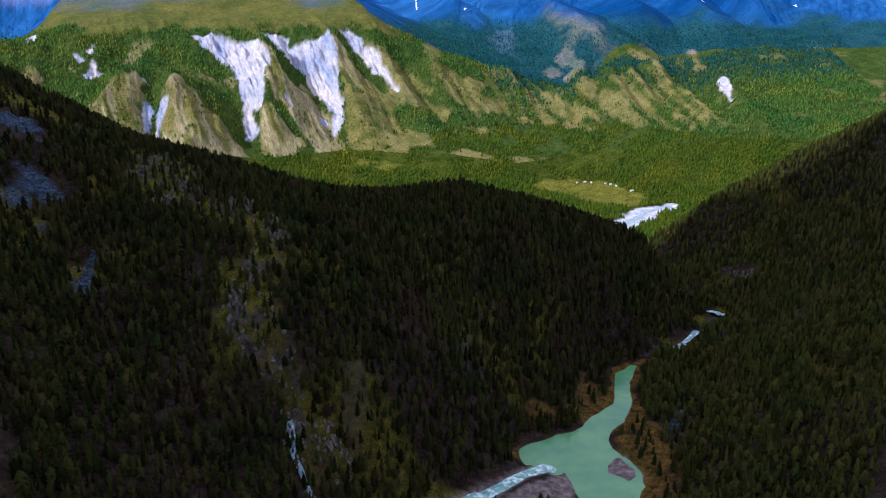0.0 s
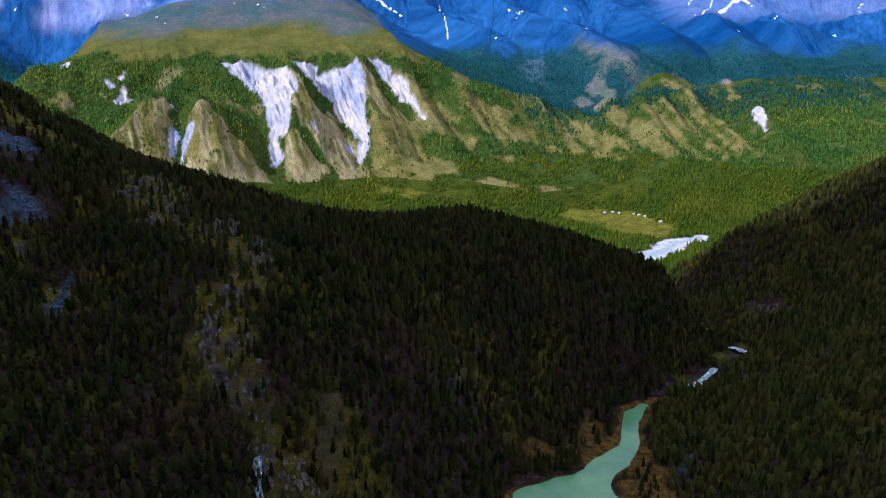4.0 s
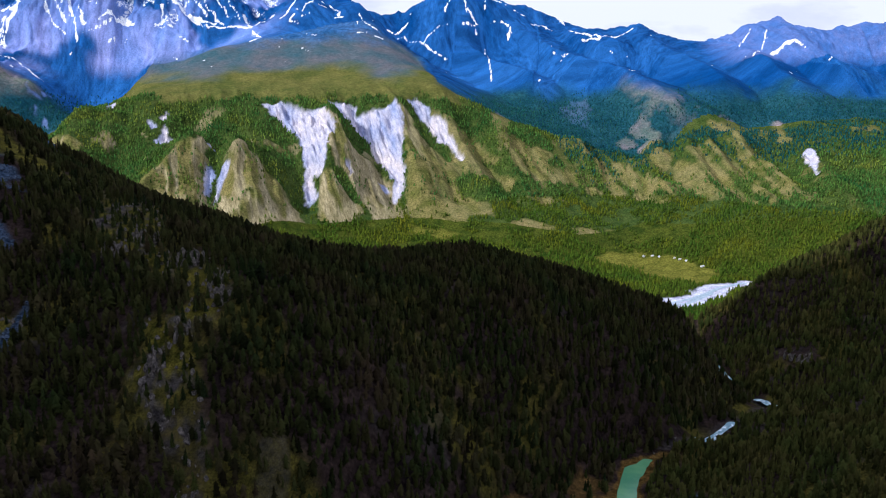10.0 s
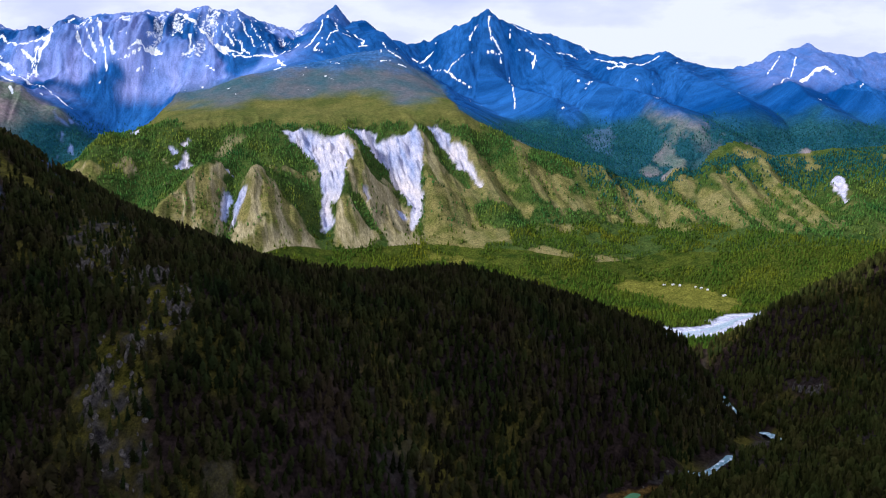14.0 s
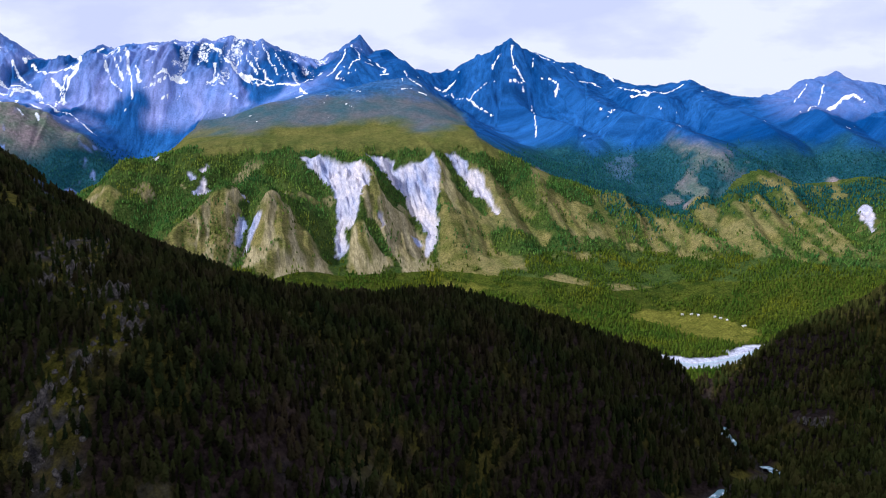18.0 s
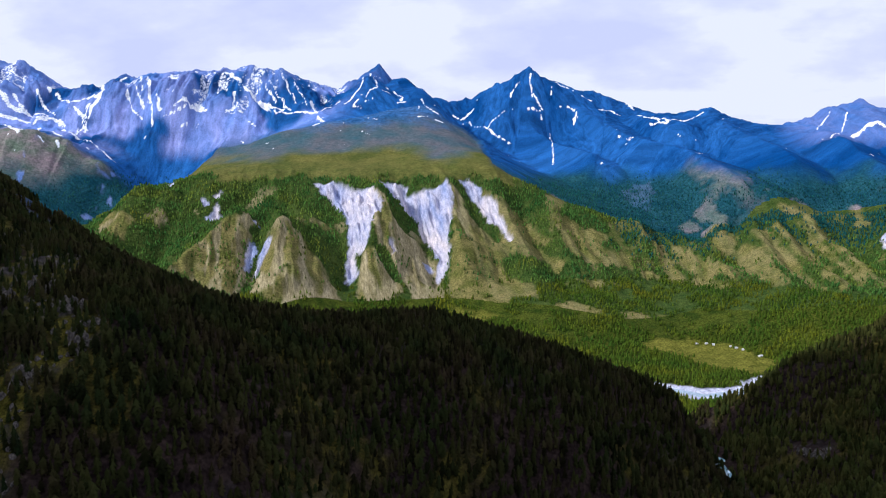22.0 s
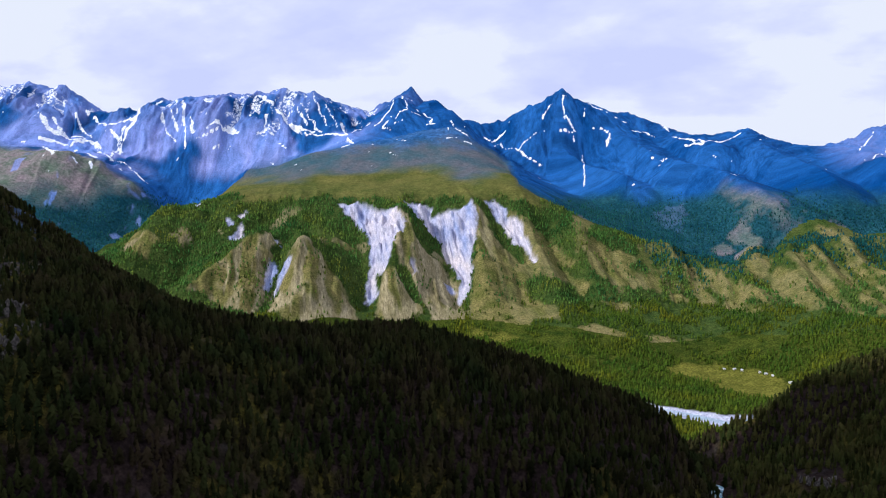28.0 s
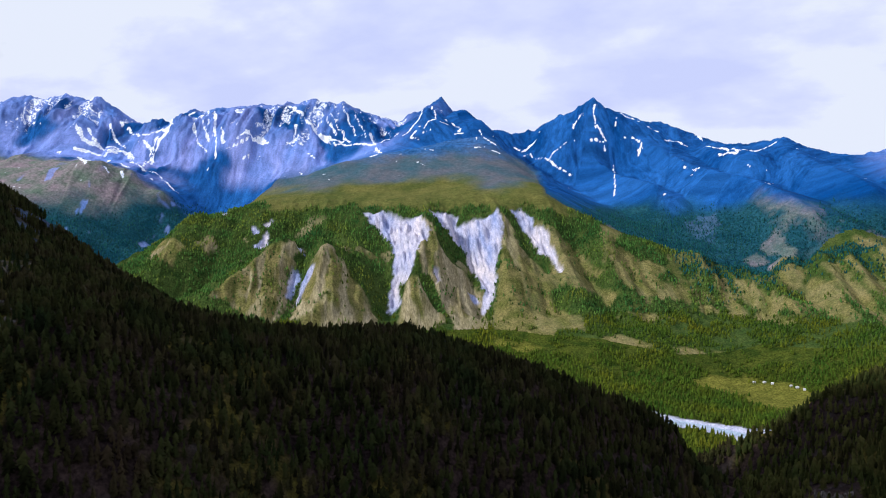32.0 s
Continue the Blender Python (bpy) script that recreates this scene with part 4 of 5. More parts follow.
        runs = np.maximum(runs, 0.80 * (1 - step01(0.45, 1.2, d / (0.85 * width * (1 + 1.5 * ragged) + 1.0))) + 0.30 * np.exp(-d / (4.0 * width + 8)))
    m["snow"][sel] = np.maximum(m["snow"][sel], 0.12 + runs * (0.6 + 0.4 * step01(-0.35, 0.05, fractal(x[sel], y[sel], 38, 2, 93))) * (runs > 0.1) * step01(470, 530, h[sel]))
    side = far * (1 - step01(-1500, -1350, x)) * (1 - step01(2780, 2950, y))
    m["grass"] = np.maximum(m["grass"] * (1 - far * (1 - 0.5 * step01(150, 250, x))), side * step01(430, 520, h + 50 * wob_big) * 0.9)
    m["grass"] = np.maximum(m["grass"], far * (1 - step01(20, 75, line_distance(x, y, [(347, 3773), (476, 3616), (602, 3369), (711, 3178)]) + 60 * wob)) * 0.5)
    m["hazed_rock"] = m["hazed_rock"] * (1 - side)
    m["pale"] = np.maximum(m["pale"] * (1 - side), side * step01(0.30, 0.40, fractal(across, down * 0.25, 34, 3, 77)) * step01(0.0, 0.3, fractal(x, y, 150, 3, 78)) * step01(320, 380, h) * 0.7)
    for poly in SIDE_SCREE:
        m["pale"] = np.maximum(m["pale"], 0.5 * (1 - step01(-8, 8, outline_distance(x, y, poly) + 40 * wob)) * step01(-0.2, 0.2, fractal(across, down * 0.2, 25, 3, 95)))
    return h, m


# ---------------------------------------------------------------- the ground as one sheet, cut where one landform meets the next
def mesh_of(name, verts, faces, masks=None, smooth=True):
    me = bpy.data.meshes.new(name)
    k = faces.shape[1]
    me.vertices.add(len(verts))
    me.vertices.foreach_set("co", np.asarray(verts, np.float32).ravel())
    me.loops.add(faces.size)
    me.loops.foreach_set("vertex_index", faces.astype(np.int32).ravel())
    me.polygons.add(len(faces))
    me.polygons.foreach_set("loop_start", np.arange(0, faces.size, k, dtype=np.int32))
    me.polygons.foreach_set("use_smooth", np.full(len(faces), smooth))
    for key, val in (masks or {}).items():
        me.attributes.new(key, "FLOAT", "POINT").data.foreach_set("value", np.asarray(val, np.float32))
    me.update(calc_edges=True)
    me.validate()
    return me


HUB = (150.0, -150.0)
COLS = 1179


def ground_grid(cols, *spans):
    """Vertices and quads of a fan about the hub; spans of (from, to, rows)."""
    rad = np.concatenate([np.linspace(a, b, n, endpoint=False) for a, b, n in spans] + [[spans[-1][1]]])
    a, r = np.meshgrid(np.radians(np.linspace(-47, 31, cols)), rad)
    q = np.arange((len(rad) - 1) * cols).reshape(-1, cols)[:, :-1].ravel()
    return HUB[0] + (r * np.sin(a)).ravel(), HUB[1] + (r * np.cos(a)).ravel(), np.stack([q, q + 1, q + cols + 1, q + cols], 1)


NX, NY, NQ = ground_grid((COLS + 1) // 2, (230, 500, 60), (500, 1350, 170), (1350, 1500, 8))
FX, FY, FQ = ground_grid(COLS, (1500, 1900, 10), (1900, 2350, 44), (2350, 3250, 215), (3250, 4700, 190), (4700, 5000, 4))
GX, GY, QUADS = np.concatenate([NX, FX]), np.concatenate([NY, FY]), np.concatenate([NQ, FQ + len(NX)])
GZ, GM = land(GX, GY)
ZONES = zone(GX[QUADS].mean(1), GY[QUADS].mean(1))
FAR_MASKS = ("grass", "hazed_heath", "hazed_rock", "pale", "snow", "along", "fall")
for k, (name, mat, masks, label, cat) in enumerate([
        ("near_hill", M_NEAR, ("moss", "rock", "talus", "bank", "bar"), "steep wooded hillside with soil darkened for shade and grey crags", "hill"),
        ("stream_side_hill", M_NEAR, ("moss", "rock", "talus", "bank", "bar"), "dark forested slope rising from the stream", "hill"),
        ("valley_ground", M_VALLEY, ("meadow", "gravel"), "flat green valley floor with a white gravel riverbed", "valley"),
        ("scree_mountain", M_SCREE, ("alpine", "hazed_heath", "hazed_rock", "grass", "bare", "scree", "snow", "along", "fall"), "green mountain flank with white scree scars and grassy spurs", "mountain"),
        ("main_range", M_FAR, FAR_MASKS, "rocky peaks tinted haze blue, with a few streaks of snow", "mountain range"),
        ("western_range", M_FAR, FAR_MASKS, "jagged mountain wall tinted lavender-blue for haze, streaked with snow", "mountain range"),
        ("side_hill", M_FAR, FAR_MASKS, "brown and green hill with dark forest below the range", "hill")]):
    f = QUADS[ZONES == k]
    used, idx = np.unique(f, return_inverse=True)
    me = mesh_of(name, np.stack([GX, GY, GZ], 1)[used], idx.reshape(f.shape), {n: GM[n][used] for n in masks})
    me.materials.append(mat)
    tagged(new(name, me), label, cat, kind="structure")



# an unseen ridge, added behind the view to keep the near hills in shade
def shade_ridge():
    # rim: the wanted shadow edge, moved towards the sun to form the crest
    rim = [(-1500, 1150, 700), (-900, 1000, 640), (-560, 985, 530), (-330, 930, 440), (-60, 1080, 312), (150, 1130, 300), (480, 1340, 214),
           (560, 1330, 220), (640, 1330, 254), (700, 1340, 294), (760, 1350, 352), (1000, 1400, 470), (1500, 1500, 600), (1100, 1050, 520), (700, 600, 430)]
    back = Vector((SUN_DIR.x, SUN_DIR.y)).normalized()
    far = 3000.0
    rows = []
    for x, y, z in spaced(rim, 60):
        cx, cy, cz = x + back.x * far, y + back.y * far, z + far * math.tan(SUN_EL)
        n = 18 * noise.noise((cx / 150, cy / 150, 0))
        rows.append([(cx + back.x * d + 20 * noise.noise((cx / 90, d / 120, 3)), cy + back.y * d, max(60, cz - abs(d) * s + n * abs(d) / 200))
                     for d, s in ((-760, 3.4), (-560, 3.3), (-380, 3.1), (-220, 2.8), (-100, 2.4), (-40, 2.0), (0, 0), (80, 1.2), (300, 1.2), (800, 1.2), (1800, 1.2))])
    v = np.array(rows)
    nr, nc = v.shape[:2]
    k = np.arange((nr - 1) * nc).reshape(-1, nc)[:, :-1].ravel()
    me = mesh_of("added_shade_ridge", v.reshape(-1, 3), np.stack([k, k + 1, k + nc + 1, k + nc], 1))
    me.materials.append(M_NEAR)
    tagged(new("added_shade_ridge", me), "unseen rocky ridge added to shade the near hills", "mountain", kind="structure")


shade_ridge()


def ground_behind():
    """The rest of the sheet: under the camera and behind it."""
    def sheet(name, a0, a1, na, radii):
        a, r = np.meshgrid(np.radians(np.linspace(a0, a1, na)), np.array(radii, float))
        x, y = (HUB[0] + r * np.sin(a)).ravel(), (HUB[1] + r * np.cos(a)).ravel()
        z = np.clip(land(x, y)[0], 60, 900)
        k = np.arange((len(radii) - 1) * na).reshape(-1, na)[:, :-1].ravel()
        me = mesh_of(name, np.stack([x, y, z], 1), np.stack([k, k + 1, k + na + 1, k + na], 1))
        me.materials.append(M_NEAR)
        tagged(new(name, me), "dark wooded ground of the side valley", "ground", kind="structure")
    sheet("ground_under", 0, 360, 361, [1, 40, 80, 120, 160, 200, 230.5])
    sheet("ground_behind", 31, 313, 200, [*range(230, 1500, 40), 1700, 1900, 2200, 2700, 3300, 4000, 5000])


ground_behind()



# ---------------------------------------------------------------- forests
def leaf_mat(name, a, b, c, size=45, lo=0.5, hi=1.45):
    m, t, p = node_mat(name, 1.0, 0.04)
    r = ramp_node(t, noise_node(t, size, 5), [(0.3, a), (0.5, b), (0.72, c)])
    tint = t.nodes.new("ShaderNodeAttribute")
    tint.attribute_name = "tint"
    g = t.nodes.new("ShaderNodeValToRGB")
    g.color_ramp.elements[0].color, g.color_ramp.elements[1].color = (lo, lo, lo * 0.9, 1), (hi, hi * 0.95, hi * 0.85, 1)
    wire(t, tint, "Fac", g, 0)
    t.links.new(blend(t, 1.0, r.outputs[0], g.outputs[0], "MULTIPLY"), p.inputs["Base Color"])
    return m


# Needles of both near hills are darkened to carry the hillside's shade.
M_SPRUCE = leaf_mat("shade_darkened_needles", (0.0094, 0.0162, 0.0052), (0.0176, 0.0200, 0.0062), (0.0245, 0.0180, 0.0108), 52, 0.32, 1.8)
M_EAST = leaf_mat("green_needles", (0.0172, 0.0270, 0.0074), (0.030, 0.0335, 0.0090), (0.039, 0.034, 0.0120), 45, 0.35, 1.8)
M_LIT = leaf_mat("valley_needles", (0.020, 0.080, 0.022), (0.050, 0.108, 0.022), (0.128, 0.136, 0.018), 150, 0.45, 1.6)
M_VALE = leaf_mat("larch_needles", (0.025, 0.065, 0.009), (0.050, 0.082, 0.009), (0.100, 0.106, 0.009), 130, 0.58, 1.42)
# Conifer green with the blue of distance haze mixed into it.
M_TEAL = leaf_mat("haze_tinted_needles", (0.005, 0.045, 0.058), (0.010, 0.062, 0.066), (0.021, 0.082, 0.058))


def conifer(tiers, points, seed, trunk=True, broad=False):
    """Unit tree, one high: a stem and drooping whorls of branches with ragged rims. Vertices and triangles."""
    rnd = random.Random(seed)
    v, f = [], []
    if trunk:
        v += [(0.022 * math.cos(a), 0.022 * math.sin(a), -0.06) for a in (0, 2.1, 4.2)] + [(0, 0, 0.5)]
        f += [(0, 1, 3), (1, 2, 3), (2, 0, 3)]
    lean, base = rnd.uniform(-0.05, 0.05), 0.16 if broad else 0.07
    for k in range(tiers):
        s = k / tiers
        low = base + (0.93 - base) * s
        top = min(1.0, low + 1.9 * (0.93 - base) / tiers)
        width = 0.20 * math.sin(math.pi * (0.22 + 0.74 * s)) ** 0.7 + 0.02 if broad else 0.175 * (1 - s) ** 0.75 + 0.022
        ox, oy = rnd.uniform(-0.025, 0.025), rnd.uniform(-0.025, 0.025)
        i = len(v)
        v.append((lean * top + ox, oy, top if k < tiers - 1 else 1.0))
        turn = rnd.uniform(0, 6.28)
        for j in range(points):
            a, w = turn + 6.283 * (j + rnd.uniform(-0.3, 0.3)) / points, width * (rnd.uniform(0.8, 1.4) if j % 2 else rnd.uniform(0.35, 0.8))
            v.append((lean * low + ox + w * math.cos(a), oy + w * math.sin(a), low - (0.05 if j % 2 else -0.01) + rnd.uniform(-0.04, 0.04)))
        f += [(i, i + 1 + j, i + 1 + (j + 1) % points) for j in range(points)]
    return np.array(v), np.array(f)


def forest(name, xs, ys, lo, hi, kinds, mat, label, rng, slim=1.0):
    """Many trees as one mesh."""
    zs = land(xs, ys)[0] if len(xs) else xs
    pick = rng.integers(0, len(kinds), len(xs))
    vs, fs, ts, base = [], [], [], 0
    for k, (v, f) in enumerate(kinds):
        sel = pick == k
        n = int(sel.sum())
        size = rng.uniform(lo, hi, n) * (0.8 + 0.4 * rng.random(n))
        wide = size * rng.uniform(0.8, 1.25, n) * slim
        a = rng.uniform(0, 6.283, n)
        c, s = np.cos(a), np.sin(a)
        px = xs[sel, None] + wide[:, None] * (c[:, None] * v[None, :, 0] - s[:, None] * v[None, :, 1])
        py = ys[sel, None] + wide[:, None] * (s[:, None] * v[None, :, 0] + c[:, None] * v[None, :, 1])
        pz = zs[sel, None] - 0.4 + size[:, None] * v[None, :, 2]
        vs.append(np.stack([px, py, pz], 2).reshape(-1, 3))
        fs.append((f[None] + (base + np.arange(n) * len(v))[:, None, None]).reshape(-1, 3))
        ts.append(np.repeat(rng.random(n), len(v)))
        base += n * len(v)
    me = mesh_of(name, np.concatenate(vs), np.concatenate(fs), {"tint": np.concatenate(ts)}, smooth=True)
    me.materials.append(mat)
    return tagged(new(name, me), label, "forest", kind="stuff")


def scatter(x0, x1, y0, y1, gap, rng):
    gx, gy = np.meshgrid(np.arange(x0, x1, gap), np.arange(y0, y1, gap))
    return gx.ravel() + rng.uniform(-0.48, 0.48, gx.size) * gap, gy.ravel() + rng.uniform(-0.48, 0.48, gy.size) * gap


def in_view(x, y):
    """Ground that lies open to the flight."""
    first, last = np.degrees(np.arctan2(x, y)), np.degrees(np.arctan2(x - 338, y - 274))
    return (first < 32) & ((first > -32) | (last > -51))


def plant():
    rng = np.random.default_rng(7)
    near_kinds = [conifer(8, 7, s) for s in range(6)] + [conifer(6, 8, 60 + s, broad=True) for s in range(4)]
    far_kinds = [conifer(2, 6, 20 + s, False, s > 3) for s in range(6)]
    # near hills
    x, y = scatter(-900, 900, 330, 1400, 5.7, rng)
    crest_y = np.interp(x, [p[0] for p in LINES["near_crest"]], [p[1] for p in LINES["near_crest"]]) + 55
    crest_y = np.where(x < -140, np.maximum(crest_y, np.interp(x, [p[0] for p in LINES["crest_west"]], [p[1] for p in LINES["crest_west"]]) + 45), crest_y)
    z = zone(x, y)
    keep = in_view(x, y) & ((z < 2) & (y < np.where(z == 0, crest_y, 1385)) | (np.abs(x - 400) < 170) & (y > 1100) & (y < 1560))
    x, y = x[keep], y[keep]
    h, m = land(x, y)
    thin = 0.97 - 0.72 * step01(0.05, 0.6, m["spur"]) - 0.6 * m["rock"] - 1.6 * m["talus"] - 0.55 * m["cleared"] - 0.14 * step01(0.1, 0.4, fractal(x, y, 90, 3, 61))
    keep = (rng.random(x.size) < thin) & (m["pool"] > 8) & (m["brook"] > 3.5 + 13 * ((y > 862) & (y < 925) | (y > 960) & (y < 1065))) & (m["inlet"] > 17) & (m["bank"] < 0.4) & (m["bar"] < 0.3)
    x, y, z = x[keep], y[keep], zone(x, y)[keep]
    forest("near_forest", x[z == 0], y[z == 0], 9, 15, near_kinds, M_SPRUCE, "dense spruce and larch forest, darkened for the shade of the hillside", rng, 1.08)
    forest("stream_side_forest", x[z != 0], y[z != 0], 8.5, 14, near_kinds, M_EAST, "dense green spruce forest above the stream, darkened for its shade", rng, 1.08)
    # valley floor
    x, y = scatter(-1500, 1500, 1480, 3250, 8.4, rng)
    keep = in_view(x, y) & np.isin(zone(x, y), (2, 3)) & (y > edge_y(x, VALLEY_EDGE) + 90)
    x, y = x[keep], y[keep]
    h, m = land(x, y)
    dens = 0.95 - 1.0 * m["gravel"] - 0.97 * m["meadow"] - 0.93 * m["grass"] - 1.0 * m["scree"] - 1.0 * m["alpine"]
    dens -= 0.9 * step01(0.16, 0.26, fractal(x, y, 120, 4, 63)) * step01(20, 60, h) * (1 - 0.5 * step01(110, 160, h))
    dens += m["grass"] * (0.03 + 0.30 * step01(0.10, 0.30, fractal(x, y, 45, 3, 68)))
    keep = rng.random(x.size) < dens
    x, y, h = x[keep], y[keep], h[keep]
    low = h < 140
    # the share of haze-tinted trees grows with distance
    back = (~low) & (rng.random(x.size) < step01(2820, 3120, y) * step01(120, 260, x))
    forest("foothill_forest", x[back], y[back], 8, 12, far_kinds, M_TEAL, "conifer woods on the foothills, tinted blue-green for haze", rng, 1.35)
    low, x, y = low[~back], x[~back], y[~back]
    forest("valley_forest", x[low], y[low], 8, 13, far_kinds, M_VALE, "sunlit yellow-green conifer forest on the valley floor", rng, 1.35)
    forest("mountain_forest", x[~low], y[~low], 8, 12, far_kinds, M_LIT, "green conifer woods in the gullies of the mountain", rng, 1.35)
    # foot of the far ranges
    x, y = scatter(-2300, 1600, 2000, 3600, 10, rng)
    keep = in_view(x, y) & (zone(x, y) >= 4)
    x, y = x[keep], y[keep]
    h, m = land(x, y)
    keep = (rng.random(x.size) < 0.9 * (1 - step01(380, 470, h + 60 * fractal(x, y, 140, 3, 66)))) & (m["grass"] < 0.5) & (m["pale"] < 0.15)
    forest("far_forest", x[keep], y[keep], 6, 9.5, far_kinds, M_TEAL, "conifer forest at the foot of the range, tinted blue-green for haze", rng, 1.4)


plant()



# ---------------------------------------------------------------- water
def part(name, bm, material, parent, label=""):
    me = bpy.data.meshes.new(name)
    bm.to_mesh(me)
    bm.free()
    me.materials.append(material)
    ob = new(name, me)
    ob.parent = parent
    if label:
        ob["label"] = label
    return ob


def water_mat(name, a, b, size, rough, foam=0.0):
    m, t, p = node_mat(name, rough, 0.5)
    col = two_tone(t, size, a, b).outputs[0]
    if foam:
        f = ramp_node(t, noise_node(t, 5, 8, 0.7), [(0.62 - 0.3 * foam, (0, 0, 0)), (0.70 - 0.3 * foam, (1, 1, 1))])
        white = t.nodes.new("ShaderNodeRGB")
        white.outputs[0].default_value = (0.75, 0.85, 0.92, 1)
        col = blend(t, f.outputs[0], col, white.outputs[0])
    t.links.new(col, p.inputs["Base Color"])
    relief(t, p, 3, 0.25, 0.35)
    return m


M_POOL = water_mat("milky_green_water", (0.070, 0.24, 0.125), (0.135, 0.325, 0.150), 40, 0.18)
M_RAPID = water_mat("white_water", (0.08, 0.20, 0.26), (0.18, 0.36, 0.44), 4, 0.4, 0.36)
M_INLET = water_mat("inlet_rapids", (0.10, 0.30, 0.30), (0.22, 0.44, 0.44), 9, 0.3, 0.45)
M_THIN = water_mat("thin_cascade_water", (0.05, 0.10, 0.15), (0.13, 0.22, 0.30), 3, 0.5, 0.22)
M_CREEK = water_mat("river_channel", (0.20, 0.30, 0.40), (0.42, 0.50, 0.60), 8, 0.4, 0.2)


def pool():
    x, y = np.meshgrid(np.arange(10, 250, 4.0), np.arange(520, 860, 4.0))
    nr, nc = x.shape
    k = np.arange((nr - 1) * nc).reshape(-1, nc)[:, :-1].ravel()
    f = np.stack([k, k + 1, k + nc + 1, k + nc], 1)
    xf, yf = x.ravel(), y.ravel()
    keep = outline_distance(xf[f].mean(1), yf[f].mean(1), POOL) < 16
    used, idx = np.unique(f[keep], return_inverse=True)
    me = mesh_of("pool_water", np.stack([xf, yf, np.full(xf.size, POOL_LEVEL)], 1)[used], idx.reshape(-1, 4))
    me.materials.append(M_POOL)
    tagged(new("pool_water", me), "still milky turquoise pool between wooded banks", "water", kind="structure")


def ribbon(name, line, width, lift, mat, label, step=4.0, wander=0.3, kind="structure", cat="water"):
    """Running water that follows the ground."""
    pts = np.array(spaced([(*p[:2], 0) for p in line], step))[:, :2]
    d = np.gradient(pts, axis=0)
    nrm = np.stack([-d[:, 1], d[:, 0]], 1) / np.linalg.norm(d, axis=1)[:, None]
    s = np.arange(len(pts)) * step
    w = width * (1 + wander * fractal(s, s * 0, 22, 3, 71))
    w = w * np.clip(np.minimum(s, s[-1] - s) / (2.0 * width) + 0.45, 0, 1)
    side = np.linspace(-1, 1, 5)
    xy = pts[:, None] + nrm[:, None] * (side[None, :, None] * w[:, None, None] + 0.4 * width * fractal(s, s * 0 + 9, 30, 2, 72)[:, None, None])
    z = land(xy[..., 0].ravel(), xy[..., 1].ravel())[0].reshape(xy.shape[:2])
    z = z.max(1, keepdims=True)
    z = np.repeat(np.maximum(z, np.roll(z, 1, 0) * (np.arange(len(z)) > 0)[:, None]), 5, 1) + lift - 0.4 * np.abs(side)[None]
    v = np.concatenate([xy, z[..., None]], 2).reshape(-1, 3)
    k = np.arange((len(pts) - 1) * 5).reshape(-1, 5)[:, :-1].ravel()
    me = mesh_of(name, v, np.stack([k, k + 1, k + 6, k + 5], 1))
    me.materials.append(mat)
    return tagged(new(name, me), label, cat, kind=kind)


pool()
for run in ([(268, 876), (285, 886), (303, 901), (318, 918)], [(372, 975), (384, 1012), (383, 1038), (376, 1058)],
            [(352, 1068), (341, 1082), (338, 1092)], [(347, 1228), (345, 1252), (347, 1268)], [(345, 1130), (343, 1142)]):
    ribbon("stream_rapids", run, 3.8 if run[0][1] < 900 else 4.2, 1.0, M_RAPID, "narrow white-water stream tumbling between boulders", step=3.0, wander=0.7)
inlet = ribbon("pool_inlet", INLET, 6.0, 0.9, M_INLET, "pale rapids running into the turquoise pool", step=3.0)
ribbon("hill_cascade", [(-113, 533), (-113, 527), (-111, 520), (-110, 514), (-107, 509), (-104, 505), (-102, 502), (-98, 497), (-93, 492), (-90, 486)], 1.9, 0.4, M_THIN, "thin cascade between grey stones on the hillside", step=2.0, wander=0.8)
for line in ([(60, 2038), (200, 2020), (300, 1992), (400, 1945), (480, 2010), (565, 2118), (640, 2172)],
             [(330, 1972), (380, 1935), (455, 1958), (540, 2070)], [(180, 2008), (290, 1975), (360, 1950)]):
    ribbon("river_channel", line, 6, 0.8, M_CREEK, "shallow grey-blue channel of the braided river", step=8)


# ---------------------------------------------------------------- the hamlet on the meadow
M_WALL, tw, bw = node_mat("white_boards", 0.7)
tw.links.new(two_tone(tw, 1.5, (0.50, 0.48, 0.44), (0.64, 0.62, 0.58)).outputs[0], bw.inputs["Base Color"])
M_ROOF, tr, br = node_mat("pale_sheet_roof", 0.5)
tr.links.new(two_tone(tr, 2, (0.48, 0.48, 0.48), (0.66, 0.65, 0.64)).outputs[0], br.inputs["Base Color"])
M_DARK, td, bd = node_mat("dark_wood", 0.8)
td.links.new(two_tone(td, 0.6, (0.05, 0.035, 0.025), (0.10, 0.07, 0.05)).outputs[0], bd.inputs["Base Color"])


def box(bm, x0, x1, y0, y1, z0, z1):
    vs = [bm.verts.new((x, y, z)) for z in (z0, z1) for x, y in ((x0, y0), (x1, y0), (x1, y1), (x0, y1))]
    for f in ((3, 2, 1, 0), (4, 5, 6, 7), (0, 1, 5, 4), (1, 2, 6, 5), (2, 3, 7, 6), (3, 0, 4, 7)):
        bm.faces.new([vs[i] for i in f])


